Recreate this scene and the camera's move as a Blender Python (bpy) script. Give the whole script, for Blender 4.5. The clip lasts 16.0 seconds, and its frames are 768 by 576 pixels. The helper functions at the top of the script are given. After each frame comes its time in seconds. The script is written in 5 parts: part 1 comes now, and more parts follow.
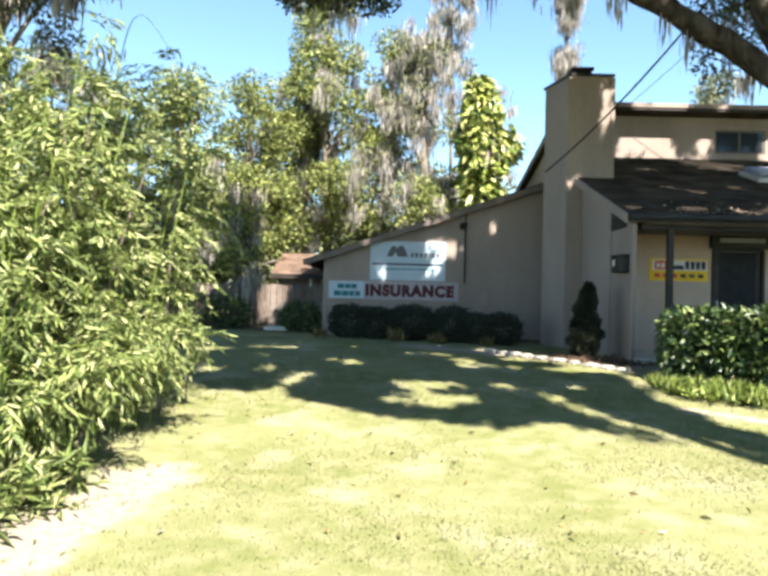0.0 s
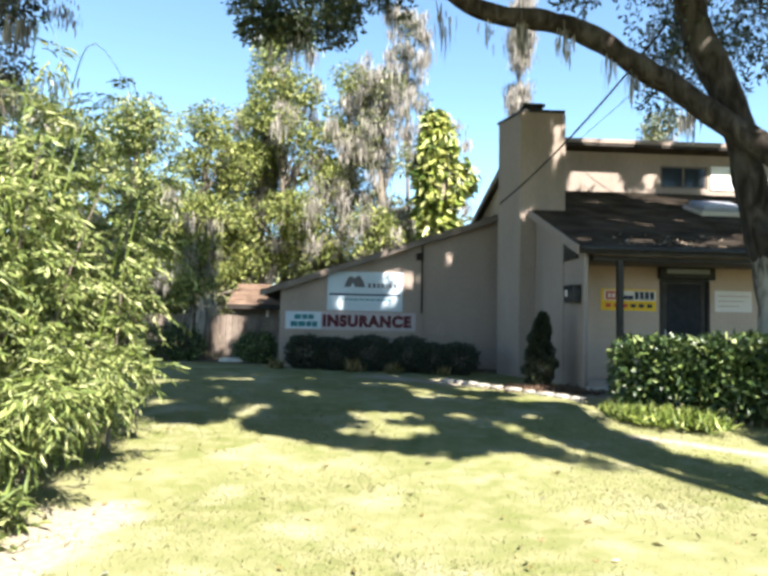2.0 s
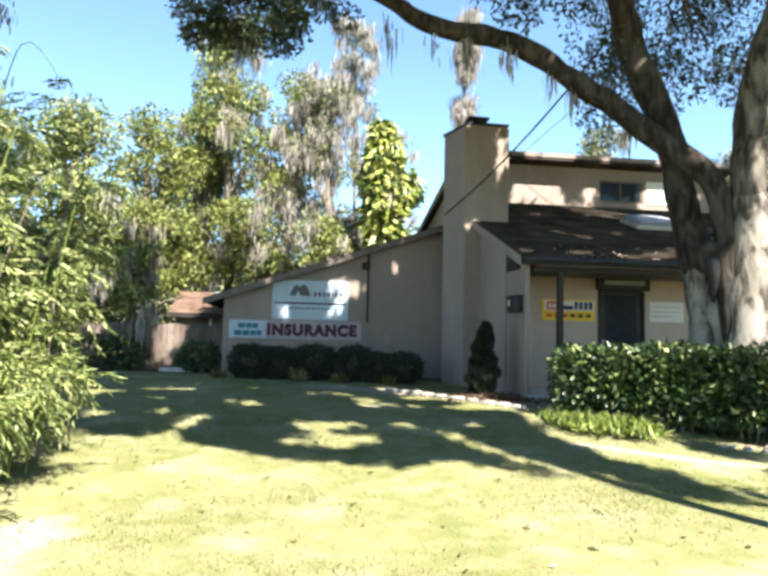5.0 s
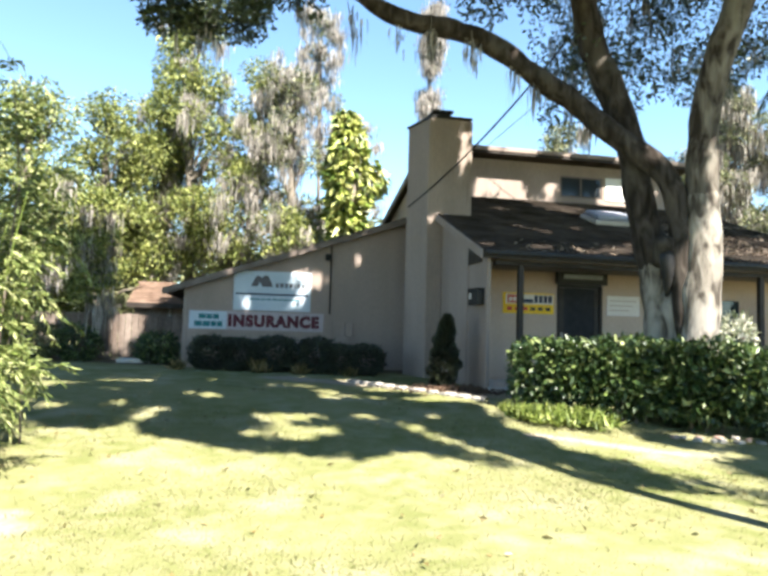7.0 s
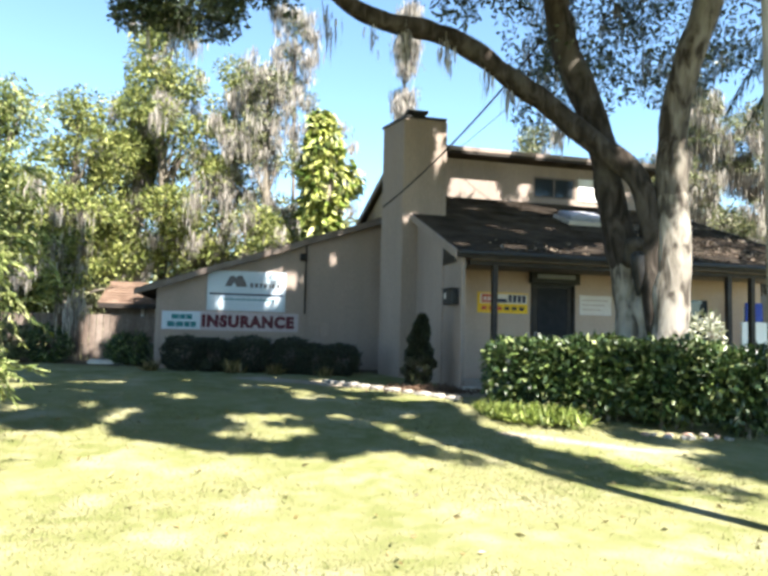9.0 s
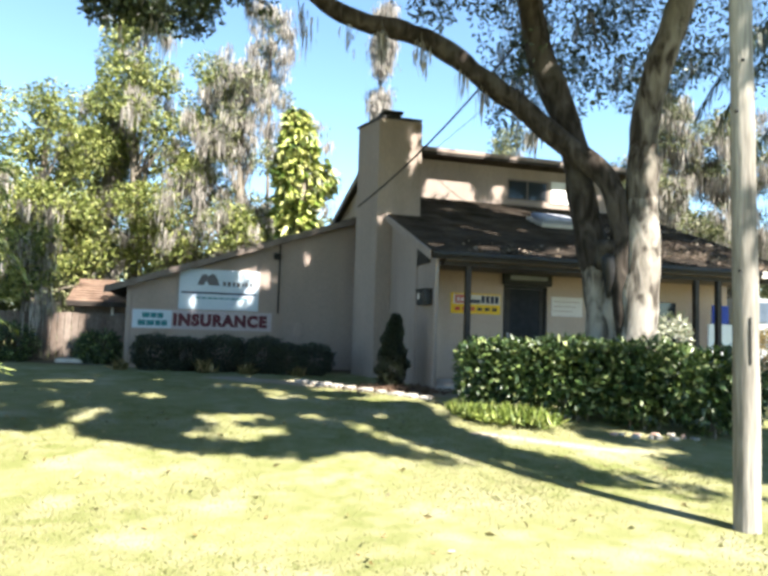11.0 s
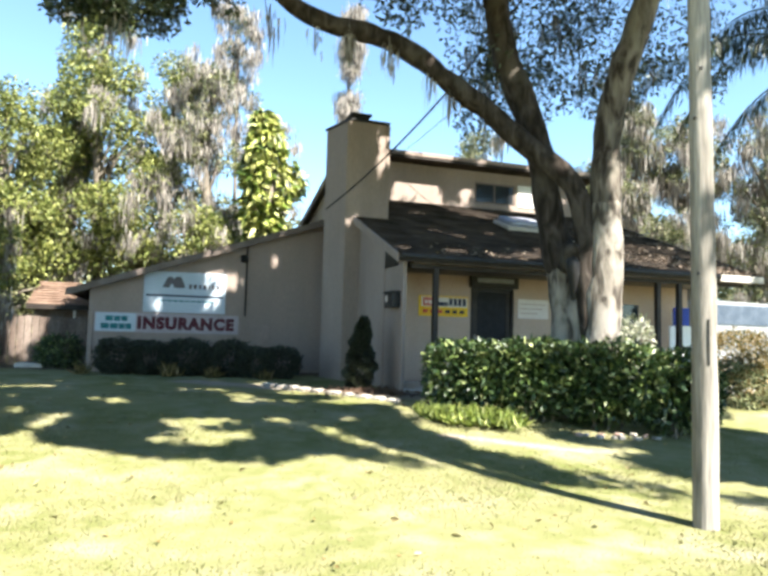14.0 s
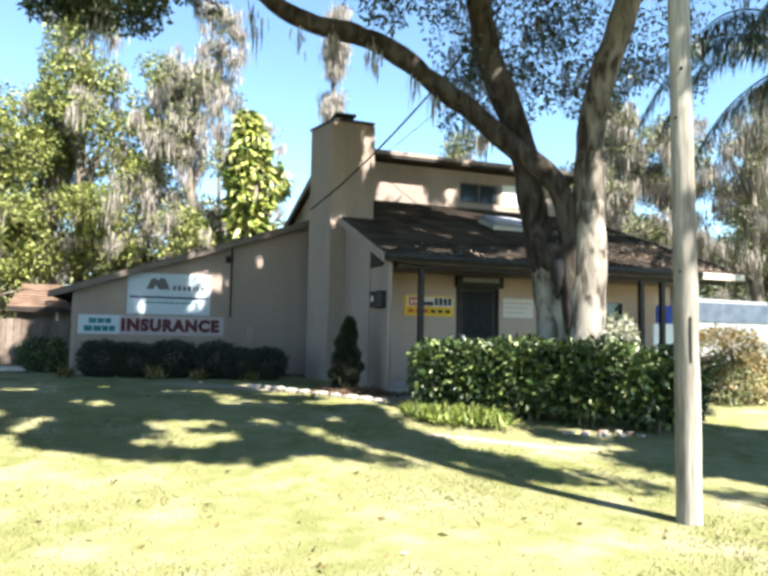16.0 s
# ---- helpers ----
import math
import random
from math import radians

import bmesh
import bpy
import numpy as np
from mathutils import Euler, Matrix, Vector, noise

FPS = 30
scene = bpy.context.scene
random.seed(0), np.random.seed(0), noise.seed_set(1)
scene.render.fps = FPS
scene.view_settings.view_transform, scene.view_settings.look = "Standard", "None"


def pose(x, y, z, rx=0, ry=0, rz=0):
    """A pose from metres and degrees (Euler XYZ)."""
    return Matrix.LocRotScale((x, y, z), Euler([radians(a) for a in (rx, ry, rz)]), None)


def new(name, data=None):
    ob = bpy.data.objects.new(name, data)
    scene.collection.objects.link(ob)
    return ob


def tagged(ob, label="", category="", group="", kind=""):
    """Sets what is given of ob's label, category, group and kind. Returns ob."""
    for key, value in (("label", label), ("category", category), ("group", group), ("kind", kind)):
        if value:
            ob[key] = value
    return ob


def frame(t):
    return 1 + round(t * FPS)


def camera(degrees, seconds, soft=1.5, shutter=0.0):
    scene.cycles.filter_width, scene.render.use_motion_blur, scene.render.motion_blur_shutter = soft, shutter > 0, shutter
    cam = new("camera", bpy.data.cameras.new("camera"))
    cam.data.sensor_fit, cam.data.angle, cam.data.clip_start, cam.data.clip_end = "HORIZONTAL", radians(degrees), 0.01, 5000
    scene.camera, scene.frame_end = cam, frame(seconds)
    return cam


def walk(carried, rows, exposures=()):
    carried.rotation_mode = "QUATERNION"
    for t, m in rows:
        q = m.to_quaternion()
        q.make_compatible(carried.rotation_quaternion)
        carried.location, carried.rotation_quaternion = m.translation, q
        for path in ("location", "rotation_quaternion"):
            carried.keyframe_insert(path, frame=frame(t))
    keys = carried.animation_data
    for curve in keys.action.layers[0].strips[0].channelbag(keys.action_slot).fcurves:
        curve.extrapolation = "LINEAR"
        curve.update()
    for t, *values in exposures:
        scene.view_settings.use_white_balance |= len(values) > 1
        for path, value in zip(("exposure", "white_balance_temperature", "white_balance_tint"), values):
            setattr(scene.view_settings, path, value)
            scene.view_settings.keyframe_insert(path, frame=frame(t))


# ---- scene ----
cam = camera(60.69, 16.0, soft=3.4)
EXPOSURE = 2.36
PATH = [
    (0.0, pose(-0.086, 0.010, 1.600, 90.529, -1.386, 0.137)),
    (0.5, pose(-0.079, 0.010, 1.600, 90.861, -1.306, -0.946)),
    (1.0, pose(-0.074, 0.009, 1.600, 91.640, -1.353, -1.705)),
    (1.5, pose(-0.066, 0.009, 1.600, 92.900, -1.313, -2.800)),
    (2.0, pose(-0.062, 0.009, 1.600, 93.265, -1.174, -3.506)),
    (2.5, pose(-0.055, 0.008, 1.600, 93.874, -1.287, -4.514)),
    (3.0, pose(-0.048, 0.008, 1.600, 94.375, -1.372, -5.550)),
    (3.5, pose(-0.045, 0.007, 1.600, 94.674, -1.526, -6.042)),
    (4.0, pose(-0.042, 0.007, 1.600, 94.566, -1.291, -6.520)),
    (6.5, pose(-0.013, 0.003, 1.600, 93.607, -1.741, -10.862)),
    (7.0, pose(-0.010, 0.002, 1.600, 93.532, -1.624, -11.364)),
    (7.5, pose(-0.008, 0.002, 1.600, 93.677, -1.497, -11.630)),
    (8.0, pose(-0.003, 0.001, 1.600, 93.757, -1.660, -12.472)),
    (8.5, pose(0.000, -0.000, 1.600, 93.600, -1.500, -12.900)),
    (9.0, pose(0.004, -0.001, 1.600, 93.577, -1.429, -13.478)),
    (11.5, pose(0.020, -0.005, 1.600, 93.734, -1.730, -16.082)),
    (12.0, pose(0.023, -0.006, 1.600, 93.997, -1.619, -16.448)),
    (12.5, pose(0.028, -0.008, 1.600, 93.821, -1.738, -17.253)),
    (13.0, pose(0.031, -0.009, 1.600, 93.684, -1.702, -17.805)),
    (13.5, pose(0.032, -0.009, 1.600, 93.718, -1.750, -17.963)),
    (14.0, pose(0.035, -0.010, 1.600, 93.949, -1.584, -18.443)),
    (14.5, pose(0.038, -0.011, 1.600, 93.733, -1.470, -18.920)),
    (15.0, pose(0.039, -0.011, 1.600, 93.872, -1.386, -19.072)),
    (15.5, pose(0.040, -0.012, 1.600, 93.889, -1.204, -19.194)),
    (16.0, pose(0.043, -0.013, 1.600, 93.981, -1.100, -19.637)),
]
walk(cam, PATH, exposures=[(0.0, EXPOSURE - 0.03), (4.0, EXPOSURE), (7.0, EXPOSURE + 0.1), (16.0, EXPOSURE + 0.1)])

# ---- world, sun ----
SUN_EL, SUN_HEAD = 50.0, 24.0      # elevation; the light travels this many degrees to the left of +y
world = bpy.data.worlds.new("world")
scene.world = world
world.use_nodes = True
wn = world.node_tree
sky = wn.nodes.new("ShaderNodeTexSky")
sky.sky_type, sky.sun_disc = "NISHITA", False
sky.sun_elevation, sky.sun_rotation = radians(SUN_EL), radians(180 - SUN_HEAD)
sky.air_density, sky.dust_density, sky.ozone_density = 1.0, 0.0, 1.6
sky.altitude = 1200
wn.nodes["Background"].inputs["Strength"].default_value = 0.077
tint = wn.nodes.new("ShaderNodeVectorMath")
tint.operation = "MULTIPLY"
tint.inputs[1].default_value = (0.9, 1.01, 0.98)      # the camera sees a cyan sky
wn.links.new(sky.outputs[0], tint.inputs[0])
wn.links.new(tint.outputs[0], wn.nodes["Background"].inputs["Color"])
sun = new("sun", bpy.data.lights.new("sun", "SUN"))
sun.data.energy, sun.data.angle, sun.data.color = 5.0, radians(0.55), (1.0, 0.95, 0.86)
sun_way = Vector((-math.sin(radians(SUN_HEAD)) * math.cos(radians(SUN_EL)),
                  math.cos(radians(SUN_HEAD)) * math.cos(radians(SUN_EL)), -math.sin(radians(SUN_EL))))
sun.matrix_world = Matrix.Translation((6, -10, 20)) @ sun_way.to_track_quat("-Z", "Y").to_matrix().to_4x4()

# ---- materials ----
rng = np.random.default_rng(7)


def nodes_of(name):
    m = bpy.data.materials.new(name)
    m.use_nodes = True
    n = m.node_tree.nodes
    return m, n, m.node_tree.links, n["Principled BSDF"]


def surface(name, a, b, scale=6.0, rough=0.8, bump=0.15, fine=60.0, metal=0.0, stretch=(1, 1, 1), stain=0.25, relief=0.01, gloss=0.2):
    """Two colours mixed by a coarse stain and a fine grain, with bump."""
    m, n, l, p = nodes_of(name)
    co = n.new("ShaderNodeTexCoord")
    mp = n.new("ShaderNodeMapping")
    mp.inputs["Scale"].default_value = stretch
    l.new(co.outputs["Object"], mp.inputs["Vector"])
    n1, n2 = n.new("ShaderNodeTexNoise"), n.new("ShaderNodeTexNoise")
    n1.inputs["Scale"].default_value, n1.inputs["Detail"].default_value = scale, 6
    n2.inputs["Scale"].default_value, n2.inputs["Detail"].default_value = fine, 4
    l.new(mp.outputs[0], n1.inputs["Vector"]), l.new(mp.outputs[0], n2.inputs["Vector"])
    ramp = n.new("ShaderNodeValToRGB")
    ramp.color_ramp.elements[0].position, ramp.color_ramp.elements[1].position = 0.32, 0.68
    ramp.color_ramp.elements[0].color, ramp.color_ramp.elements[1].color = (*a, 1), (*b, 1)
    l.new(n1.outputs["Fac"], ramp.inputs["Fac"])
    mix = n.new("ShaderNodeMix")
    mix.data_type, mix.blend_type = "RGBA", "OVERLAY"
    mix.inputs["Factor"].default_value = stain
    l.new(ramp.outputs["Color"], mix.inputs["A"]), l.new(n2.outputs["Fac"], mix.inputs["B"])
    l.new(mix.outputs["Result"], p.inputs["Base Color"])
    bm_ = n.new("ShaderNodeBump")
    bm_.inputs["Strength"].default_value, bm_.inputs["Distance"].default_value = bump, relief
    l.new(n2.outputs["Fac"], bm_.inputs["Height"]), l.new(bm_.outputs[0], p.inputs["Normal"])
    p.inputs["Roughness"].default_value, p.inputs["Metallic"].default_value = rough, metal
    p.inputs["Specular IOR Level"].default_value = gloss
    return m


def leafy(name, stops, rough=0.45, through_leaf=0.35, gloss=0.5):
    """Leaves: every leaf takes its own colour of the ramp, and lets some light through."""
    m, n, l, p = nodes_of(name)
    geo = n.new("ShaderNodeNewGeometry")
    ramp = n.new("ShaderNodeValToRGB")
    els = ramp.color_ramp.elements
    while len(els) < len(stops):
        els.new(0.5)
    for e, (pos, col) in zip(els, stops):
        e.position, e.color = pos, (*col, 1)
    l.new(geo.outputs["Random Per Island"], ramp.inputs["Fac"])
    l.new(ramp.outputs[0], p.inputs["Base Color"])
    p.inputs["Roughness"].default_value = rough
    p.inputs["Specular IOR Level"].default_value = gloss
    tr = n.new("ShaderNodeBsdfTranslucent")
    l.new(ramp.outputs[0], tr.inputs["Color"])
    mx = n.new("ShaderNodeMixShader")
    mx.inputs[0].default_value = through_leaf
    l.new(p.outputs[0], mx.inputs[1]), l.new(tr.outputs[0], mx.inputs[2])
    l.new(mx.outputs[0], n["Material Output"].inputs["Surface"])
    return m


def siding(name, a, b):
    """Painted vertical-groove panels."""
    m = surface(name, a, b, scale=1.3, rough=0.75, bump=0.2, fine=35, stretch=(1, 1, 0.25), stain=0.22)
    return m


M_TAUPE = siding("taupe_painted_siding", (0.22, 0.174, 0.148), (0.268, 0.214, 0.184))
M_CHIM = siding("taupe_painted_chimney", (0.215, 0.171, 0.144), (0.262, 0.212, 0.18))
M_CREAM = siding("peach_painted_wall", (0.36, 0.262, 0.2), (0.4, 0.298, 0.232))
M_FASCIA = surface("brown_fascia_paint", (0.0204, 0.0156, 0.0136), (0.034, 0.0272, 0.0231), 3, 0.6)
M_EDGE = surface("taupe_brown_edge_board", (0.1, 0.078, 0.066), (0.15, 0.12, 0.102), 3, 0.65)
M_STONE = surface("pale_weathered_stone", (0.18, 0.163, 0.14), (0.34, 0.31, 0.27), 7, 0.9, 0.5, 60, stain=0.6)
M_STONE_RED = surface("reddish_garden_stone", (0.22, 0.13, 0.1), (0.38, 0.28, 0.23), 7, 0.9, 0.5, 60, stain=0.6)
M_SHINGLE = surface("weathered_brown_shingle", (0.022, 0.018, 0.015), (0.066, 0.053, 0.044), 1.6, 0.95, 0.6, 55, stain=0.7, relief=0.02, gloss=0.03)
M_TRIM = surface("pale_trim_paint", (0.385, 0.35, 0.308), (0.455, 0.42, 0.371), 3, 0.6)
M_BLACK = surface("black_painted_metal", (0.0136, 0.0136, 0.015), (0.0272, 0.0258, 0.0245), 8, 0.5)
M_POST = surface("dark_brown_post_paint", (0.0238, 0.019, 0.0163), (0.0408, 0.0326, 0.0272), 5, 0.6)
M_CONC = surface("pale_concrete", (0.375, 0.345, 0.3), (0.465, 0.435, 0.39), 3, 0.9, 0.3, 90)
M_SIGNW = surface("pale_blue_white_sign_board", (0.34, 0.4, 0.46), (0.39, 0.45, 0.51), 2, 0.45, 0.05)
M_SIGNP = surface("off_white_sign_board", (0.28, 0.245, 0.26), (0.33, 0.285, 0.3), 2, 0.45, 0.05)
M_MAROON = surface("maroon_letter_paint", (0.05, 0.006, 0.012), (0.075, 0.01, 0.018), 4, 0.5, 0.05)
M_TEAL = surface("teal_letter_paint", (0.016, 0.105, 0.12), (0.024, 0.135, 0.15), 4, 0.5, 0.05)
M_NAVY = surface("dark_blue_line_paint", (0.017, 0.0204, 0.0408), (0.0272, 0.034, 0.0544), 4, 0.5, 0.05)
M_GREY = surface("grey_brown_logo_paint", (0.075, 0.07, 0.075), (0.1, 0.094, 0.1), 4, 0.5, 0.05)
M_YELLOW = surface("yellow_banner", (0.637, 0.357, 0.0085), (0.697, 0.425, 0.0127), 3, 0.45, 0.05)
M_RED = surface("red_banner_print", (0.4, 0.04, 0.024), (0.464, 0.064, 0.04), 3, 0.45, 0.05)
M_PAPER = surface("off_white_notice", (0.56, 0.496, 0.448), (0.608, 0.552, 0.504), 3, 0.6, 0.05)
def bark(name, dark, mid, pale, lichen):
    """Furrowed bark: broken upright ridges, pale plates, dark clefts and patches of lichen."""
    m, n, l, p = nodes_of(name)
    co = n.new("ShaderNodeTexCoord")

    def grain(scale, stretch, detail=6):
        mp = n.new("ShaderNodeMapping")
        mp.inputs["Scale"].default_value = stretch
        l.new(co.outputs["Object"], mp.inputs["Vector"])
        q = n.new("ShaderNodeTexNoise")
        q.inputs["Scale"].default_value, q.inputs["Detail"].default_value = scale, detail
        q.inputs["Distortion"].default_value = 0.6
        l.new(mp.outputs[0], q.inputs["Vector"])
        return q.outputs["Fac"]

    ridges, fine, patch = grain(7.0, (1, 1, 0.32)), grain(45.0, (1, 1, 0.5), 4), grain(1.6, (1, 1, 0.7))
    ramp = n.new("ShaderNodeValToRGB")
    els = ramp.color_ramp.elements
    els.new(0.5)
    for e, (pos, col) in zip(els, ((0.38, dark), (0.52, mid), (0.7, pale))):
        e.position, e.color = pos, (*col, 1)
    l.new(ridges, ramp.inputs["Fac"])
    spot = n.new("ShaderNodeMapRange")
    spot.inputs["From Min"].default_value, spot.inputs["From Max"].default_value = 0.54, 0.64
    spot.inputs["To Max"].default_value = 0.65
    l.new(patch, spot.inputs["Value"])
    mix = n.new("ShaderNodeMix")
    mix.data_type = "RGBA"
    l.new(spot.outputs[0], mix.inputs["Factor"])
    l.new(ramp.outputs[0], mix.inputs["A"])
    mix.inputs["B"].default_value = (*lichen, 1)
    l.new(mix.outputs["Result"], p.inputs["Base Color"])
    both = n.new("ShaderNodeMath")
    both.operation = "MULTIPLY_ADD"
    l.new(fine, both.inputs[0])
    both.inputs[1].default_value = 0.3
    l.new(ridges, both.inputs[2])
    bp = n.new("ShaderNodeBump")
    bp.inputs["Strength"].default_value, bp.inputs["Distance"].default_value = 0.8, 0.04
    l.new(both.outputs[0], bp.inputs["Height"]), l.new(bp.outputs[0], p.inputs["Normal"])
    p.inputs["Roughness"].default_value = 0.95
    p.inputs["Specular IOR Level"].default_value = 0.1
    return m


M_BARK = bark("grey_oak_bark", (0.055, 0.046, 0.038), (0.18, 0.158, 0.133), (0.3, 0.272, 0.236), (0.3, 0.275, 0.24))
# darker copies of the bark, with the crown's shade put into their colour
M_BARK_SHADED = bark("shaded_oak_bark", (0.018, 0.014, 0.011), (0.038, 0.031, 0.026), (0.073, 0.061, 0.051), (0.066, 0.059, 0.049))
M_BARK_HALF_SHADED = bark("half_shaded_oak_bark", (0.028, 0.022, 0.018), (0.095, 0.08, 0.066), (0.18, 0.158, 0.132), (0.16, 0.145, 0.12))
M_BARK2 = surface("far_tree_bark", (0.0884, 0.0748, 0.0612), (0.204, 0.177, 0.143), 3, 0.95, 0.8, 20, stretch=(1, 1, 0.3), stain=0.6, relief=0.03)
M_POLE = surface("weathered_grey_pole_wood", (0.12, 0.107, 0.09), (0.32, 0.29, 0.25), 6, 0.9, 0.7, 40, stretch=(1, 1, 0.08), stain=0.7, relief=0.012)
M_FENCE = surface("weathered_fence_wood", (0.09, 0.066, 0.053), (0.19, 0.152, 0.128), 2.5, 0.9, 0.4, 40, stretch=(1, 1, 0.3), stain=0.7)
M_ROOF2 = surface("reddish_brown_shingle", (0.08, 0.05, 0.036), (0.17, 0.115, 0.085), 2.5, 0.95, 0.6, 30, stain=0.8)
M_MULCH = surface("red_brown_mulch", (0.07, 0.042, 0.028), (0.18, 0.115, 0.075), 9, 0.95, 1.0, 70, stain=0.8, relief=0.03)
M_GLASS, gn, gl, gp = nodes_of("dark_window_glass")
gp.inputs["Base Color"].default_value, gp.inputs["Roughness"].default_value = (0.02, 0.025, 0.03, 1), 0.06
M_VAN = surface("off_white_vehicle_paint", (0.2, 0.21, 0.22), (0.26, 0.27, 0.28), 3, 0.35, 0.05)
M_SCREEN = surface("dark_screen_mesh", (0.0122, 0.0129, 0.015), (0.0218, 0.0224, 0.0245), 6, 0.8, 0.05)
M_WHITE = surface("white_paint", (0.629, 0.62, 0.595), (0.697, 0.689, 0.663), 3, 0.5, 0.1)
M_SKYL = surface("cloudy_skylight_plastic", (0.2, 0.205, 0.24), (0.27, 0.275, 0.31), 4, 0.35, 0.05)
M_BLUE = surface("blue_sign_paint", (0.016, 0.04, 0.256), (0.024, 0.056, 0.32), 4, 0.5, 0.05)
M_TARP = surface("blue_grey_vehicle_paint", (0.045, 0.06, 0.085), (0.08, 0.1, 0.13), 3, 0.35, 0.1)

L_BAMBOO = leafy("bamboo_leaf", [(0.0, (0.04, 0.055, 0.012)), (0.4, (0.122, 0.16, 0.042)), (0.8, (0.245, 0.272, 0.09)), (1.0, (0.42, 0.42, 0.21))], 0.5, 0.22, 0.25)
L_OAK = leafy("live_oak_leaf", [(0.0, (0.0126, 0.0224, 0.0084)), (0.6, (0.028, 0.0434, 0.0154)), (1.0, (0.063, 0.077, 0.0315))], 0.4, 0.08)
L_TREE = leafy("sunlit_tree_leaf", [(0.0, (0.03, 0.045, 0.012)), (0.5, (0.145, 0.175, 0.042)), (1.0, (0.36, 0.37, 0.12))], 0.5, 0.25, 0.3)
L_OLIVE = leafy("olive_tree_leaf", [(0.0, (0.028, 0.038, 0.018)), (0.5, (0.12, 0.14, 0.06)), (1.0, (0.33, 0.33, 0.17))], 0.5, 0.25, 0.3)
L_MOSS = leafy("grey_hanging_moss", [(0.0, (0.1, 0.09, 0.078)), (0.5, (0.25, 0.228, 0.2)), (1.0, (0.5, 0.46, 0.415))], 0.9, 0.3, 0.1)
L_VINE = leafy("variegated_vine_leaf", [(0.0, (0.02, 0.045, 0.008)), (0.3, (0.13, 0.18, 0.03)), (0.65, (0.34, 0.37, 0.09)), (1.0, (0.55, 0.55, 0.24))], 0.4, 0.2, 0.3)
L_HEDGE = leafy("glossy_hedge_leaf", [(0.0, (0.01, 0.024, 0.008)), (0.6, (0.034, 0.06, 0.016)), (0.9, (0.1, 0.135, 0.035)), (1.0, (0.34, 0.37, 0.16))], 0.38, 0.12, 0.4)
L_SHRUB = leafy("dark_shrub_leaf", [(0.0, (0.007, 0.01, 0.006)), (0.6, (0.018, 0.024, 0.012)), (1.0, (0.05, 0.06, 0.025))], 0.6, 0.1)
L_COVER = leafy("yellow_green_groundcover_leaf", [(0.0, (0.08, 0.12, 0.02)), (0.6, (0.19, 0.245, 0.045)), (1.0, (0.33, 0.36, 0.1))])
L_PALM = leafy("palm_leaflet", [(0.0, (0.017, 0.0306, 0.0136)), (1.0, (0.0612, 0.0816, 0.0408))], 0.35, 0.15)
L_BLUE = leafy("blue_green_bush_leaf", [(0.0, (0.03, 0.048, 0.04)), (0.6, (0.11, 0.15, 0.135)), (1.0, (0.4, 0.44, 0.41))])
L_PALE = leafy("pale_flowering_bush_leaf", [(0.0, (0.1, 0.12, 0.05)), (0.5, (0.36, 0.37, 0.25)), (1.0, (0.66, 0.64, 0.55))])
L_DRY = leafy("dry_orange_shrub_leaf", [(0.0, (0.05, 0.06, 0.02)), (0.5, (0.19, 0.14, 0.05)), (1.0, (0.34, 0.25, 0.12))])
L_GRASS = leafy("mown_grass_blade", [(0.0, (0.147, 0.152, 0.058)), (0.5, (0.176, 0.176, 0.078)), (1.0, (0.23, 0.214, 0.118))], 0.8, 0.15, 0.05)


# ---- mesh helpers ----
def link_mesh(name, me, mat, parent=None, label=""):
    ob = new(name, me)
    me.materials.append(mat)
    if parent is not None:
        ob.parent = parent
    if label:
        ob["label"] = label
    return ob


def part(name, bm, mat, parent=None, label=""):
    me = bpy.data.meshes.new(name)
    bmesh.ops.recalc_face_normals(bm, faces=bm.faces)
    bm.to_mesh(me)
    bm.free()
    return link_mesh(name, me, mat, parent, label)


def thing(name, at, label, category, group="", kind=""):
    ob = new(name)
    ob.location = at
    ob.empty_display_size = 0.2
    tagged(ob, label, category, group, kind)
    return ob


def box(bm, lo, hi, bev=0.0, m=None):
    """A box between two corners, its edges bevelled; m moves it."""
    g = bmesh.ops.create_cube(bm, size=1.0)
    lo, hi = Vector(lo), Vector(hi)
    sz, mid = hi - lo, (lo + hi) / 2
    for v in g["verts"]:
        v.co = Vector((v.co.x * sz.x, v.co.y * sz.y, v.co.z * sz.z)) + mid
    vs = g["verts"]
    if bev:
        es = list({e for v in vs for e in v.link_edges})
        r = bmesh.ops.bevel(bm, geom=es, offset=bev, segments=2, affect="EDGES", profile=0.5)
        vs = list({v for f in r["faces"] for v in f.verts} | {v for v in vs if v.is_valid})
    if m is not None:
        bmesh.ops.transform(bm, matrix=m, verts=[v for v in vs if v.is_valid])
    return bm


def boxed(name, lo, hi, mat, parent=None, bev=0.008, label="", origin=(0, 0, 0)):
    o = Vector(origin)
    return part(name, box(bmesh.new(), Vector(lo) - o, Vector(hi) - o, bev), mat, parent, label)


def prism(bm, outline, way):
    """Extrudes a flat outline (3D points) along a vector."""
    a = [bm.verts.new(p) for p in outline]
    b = [bm.verts.new(Vector(p) + Vector(way)) for p in outline]
    bm.faces.new(a), bm.faces.new(list(reversed(b)))
    for i in range(len(a)):
        j = (i + 1) % len(a)
        bm.faces.new((a[i], a[j], b[j], b[i]))
    return bm


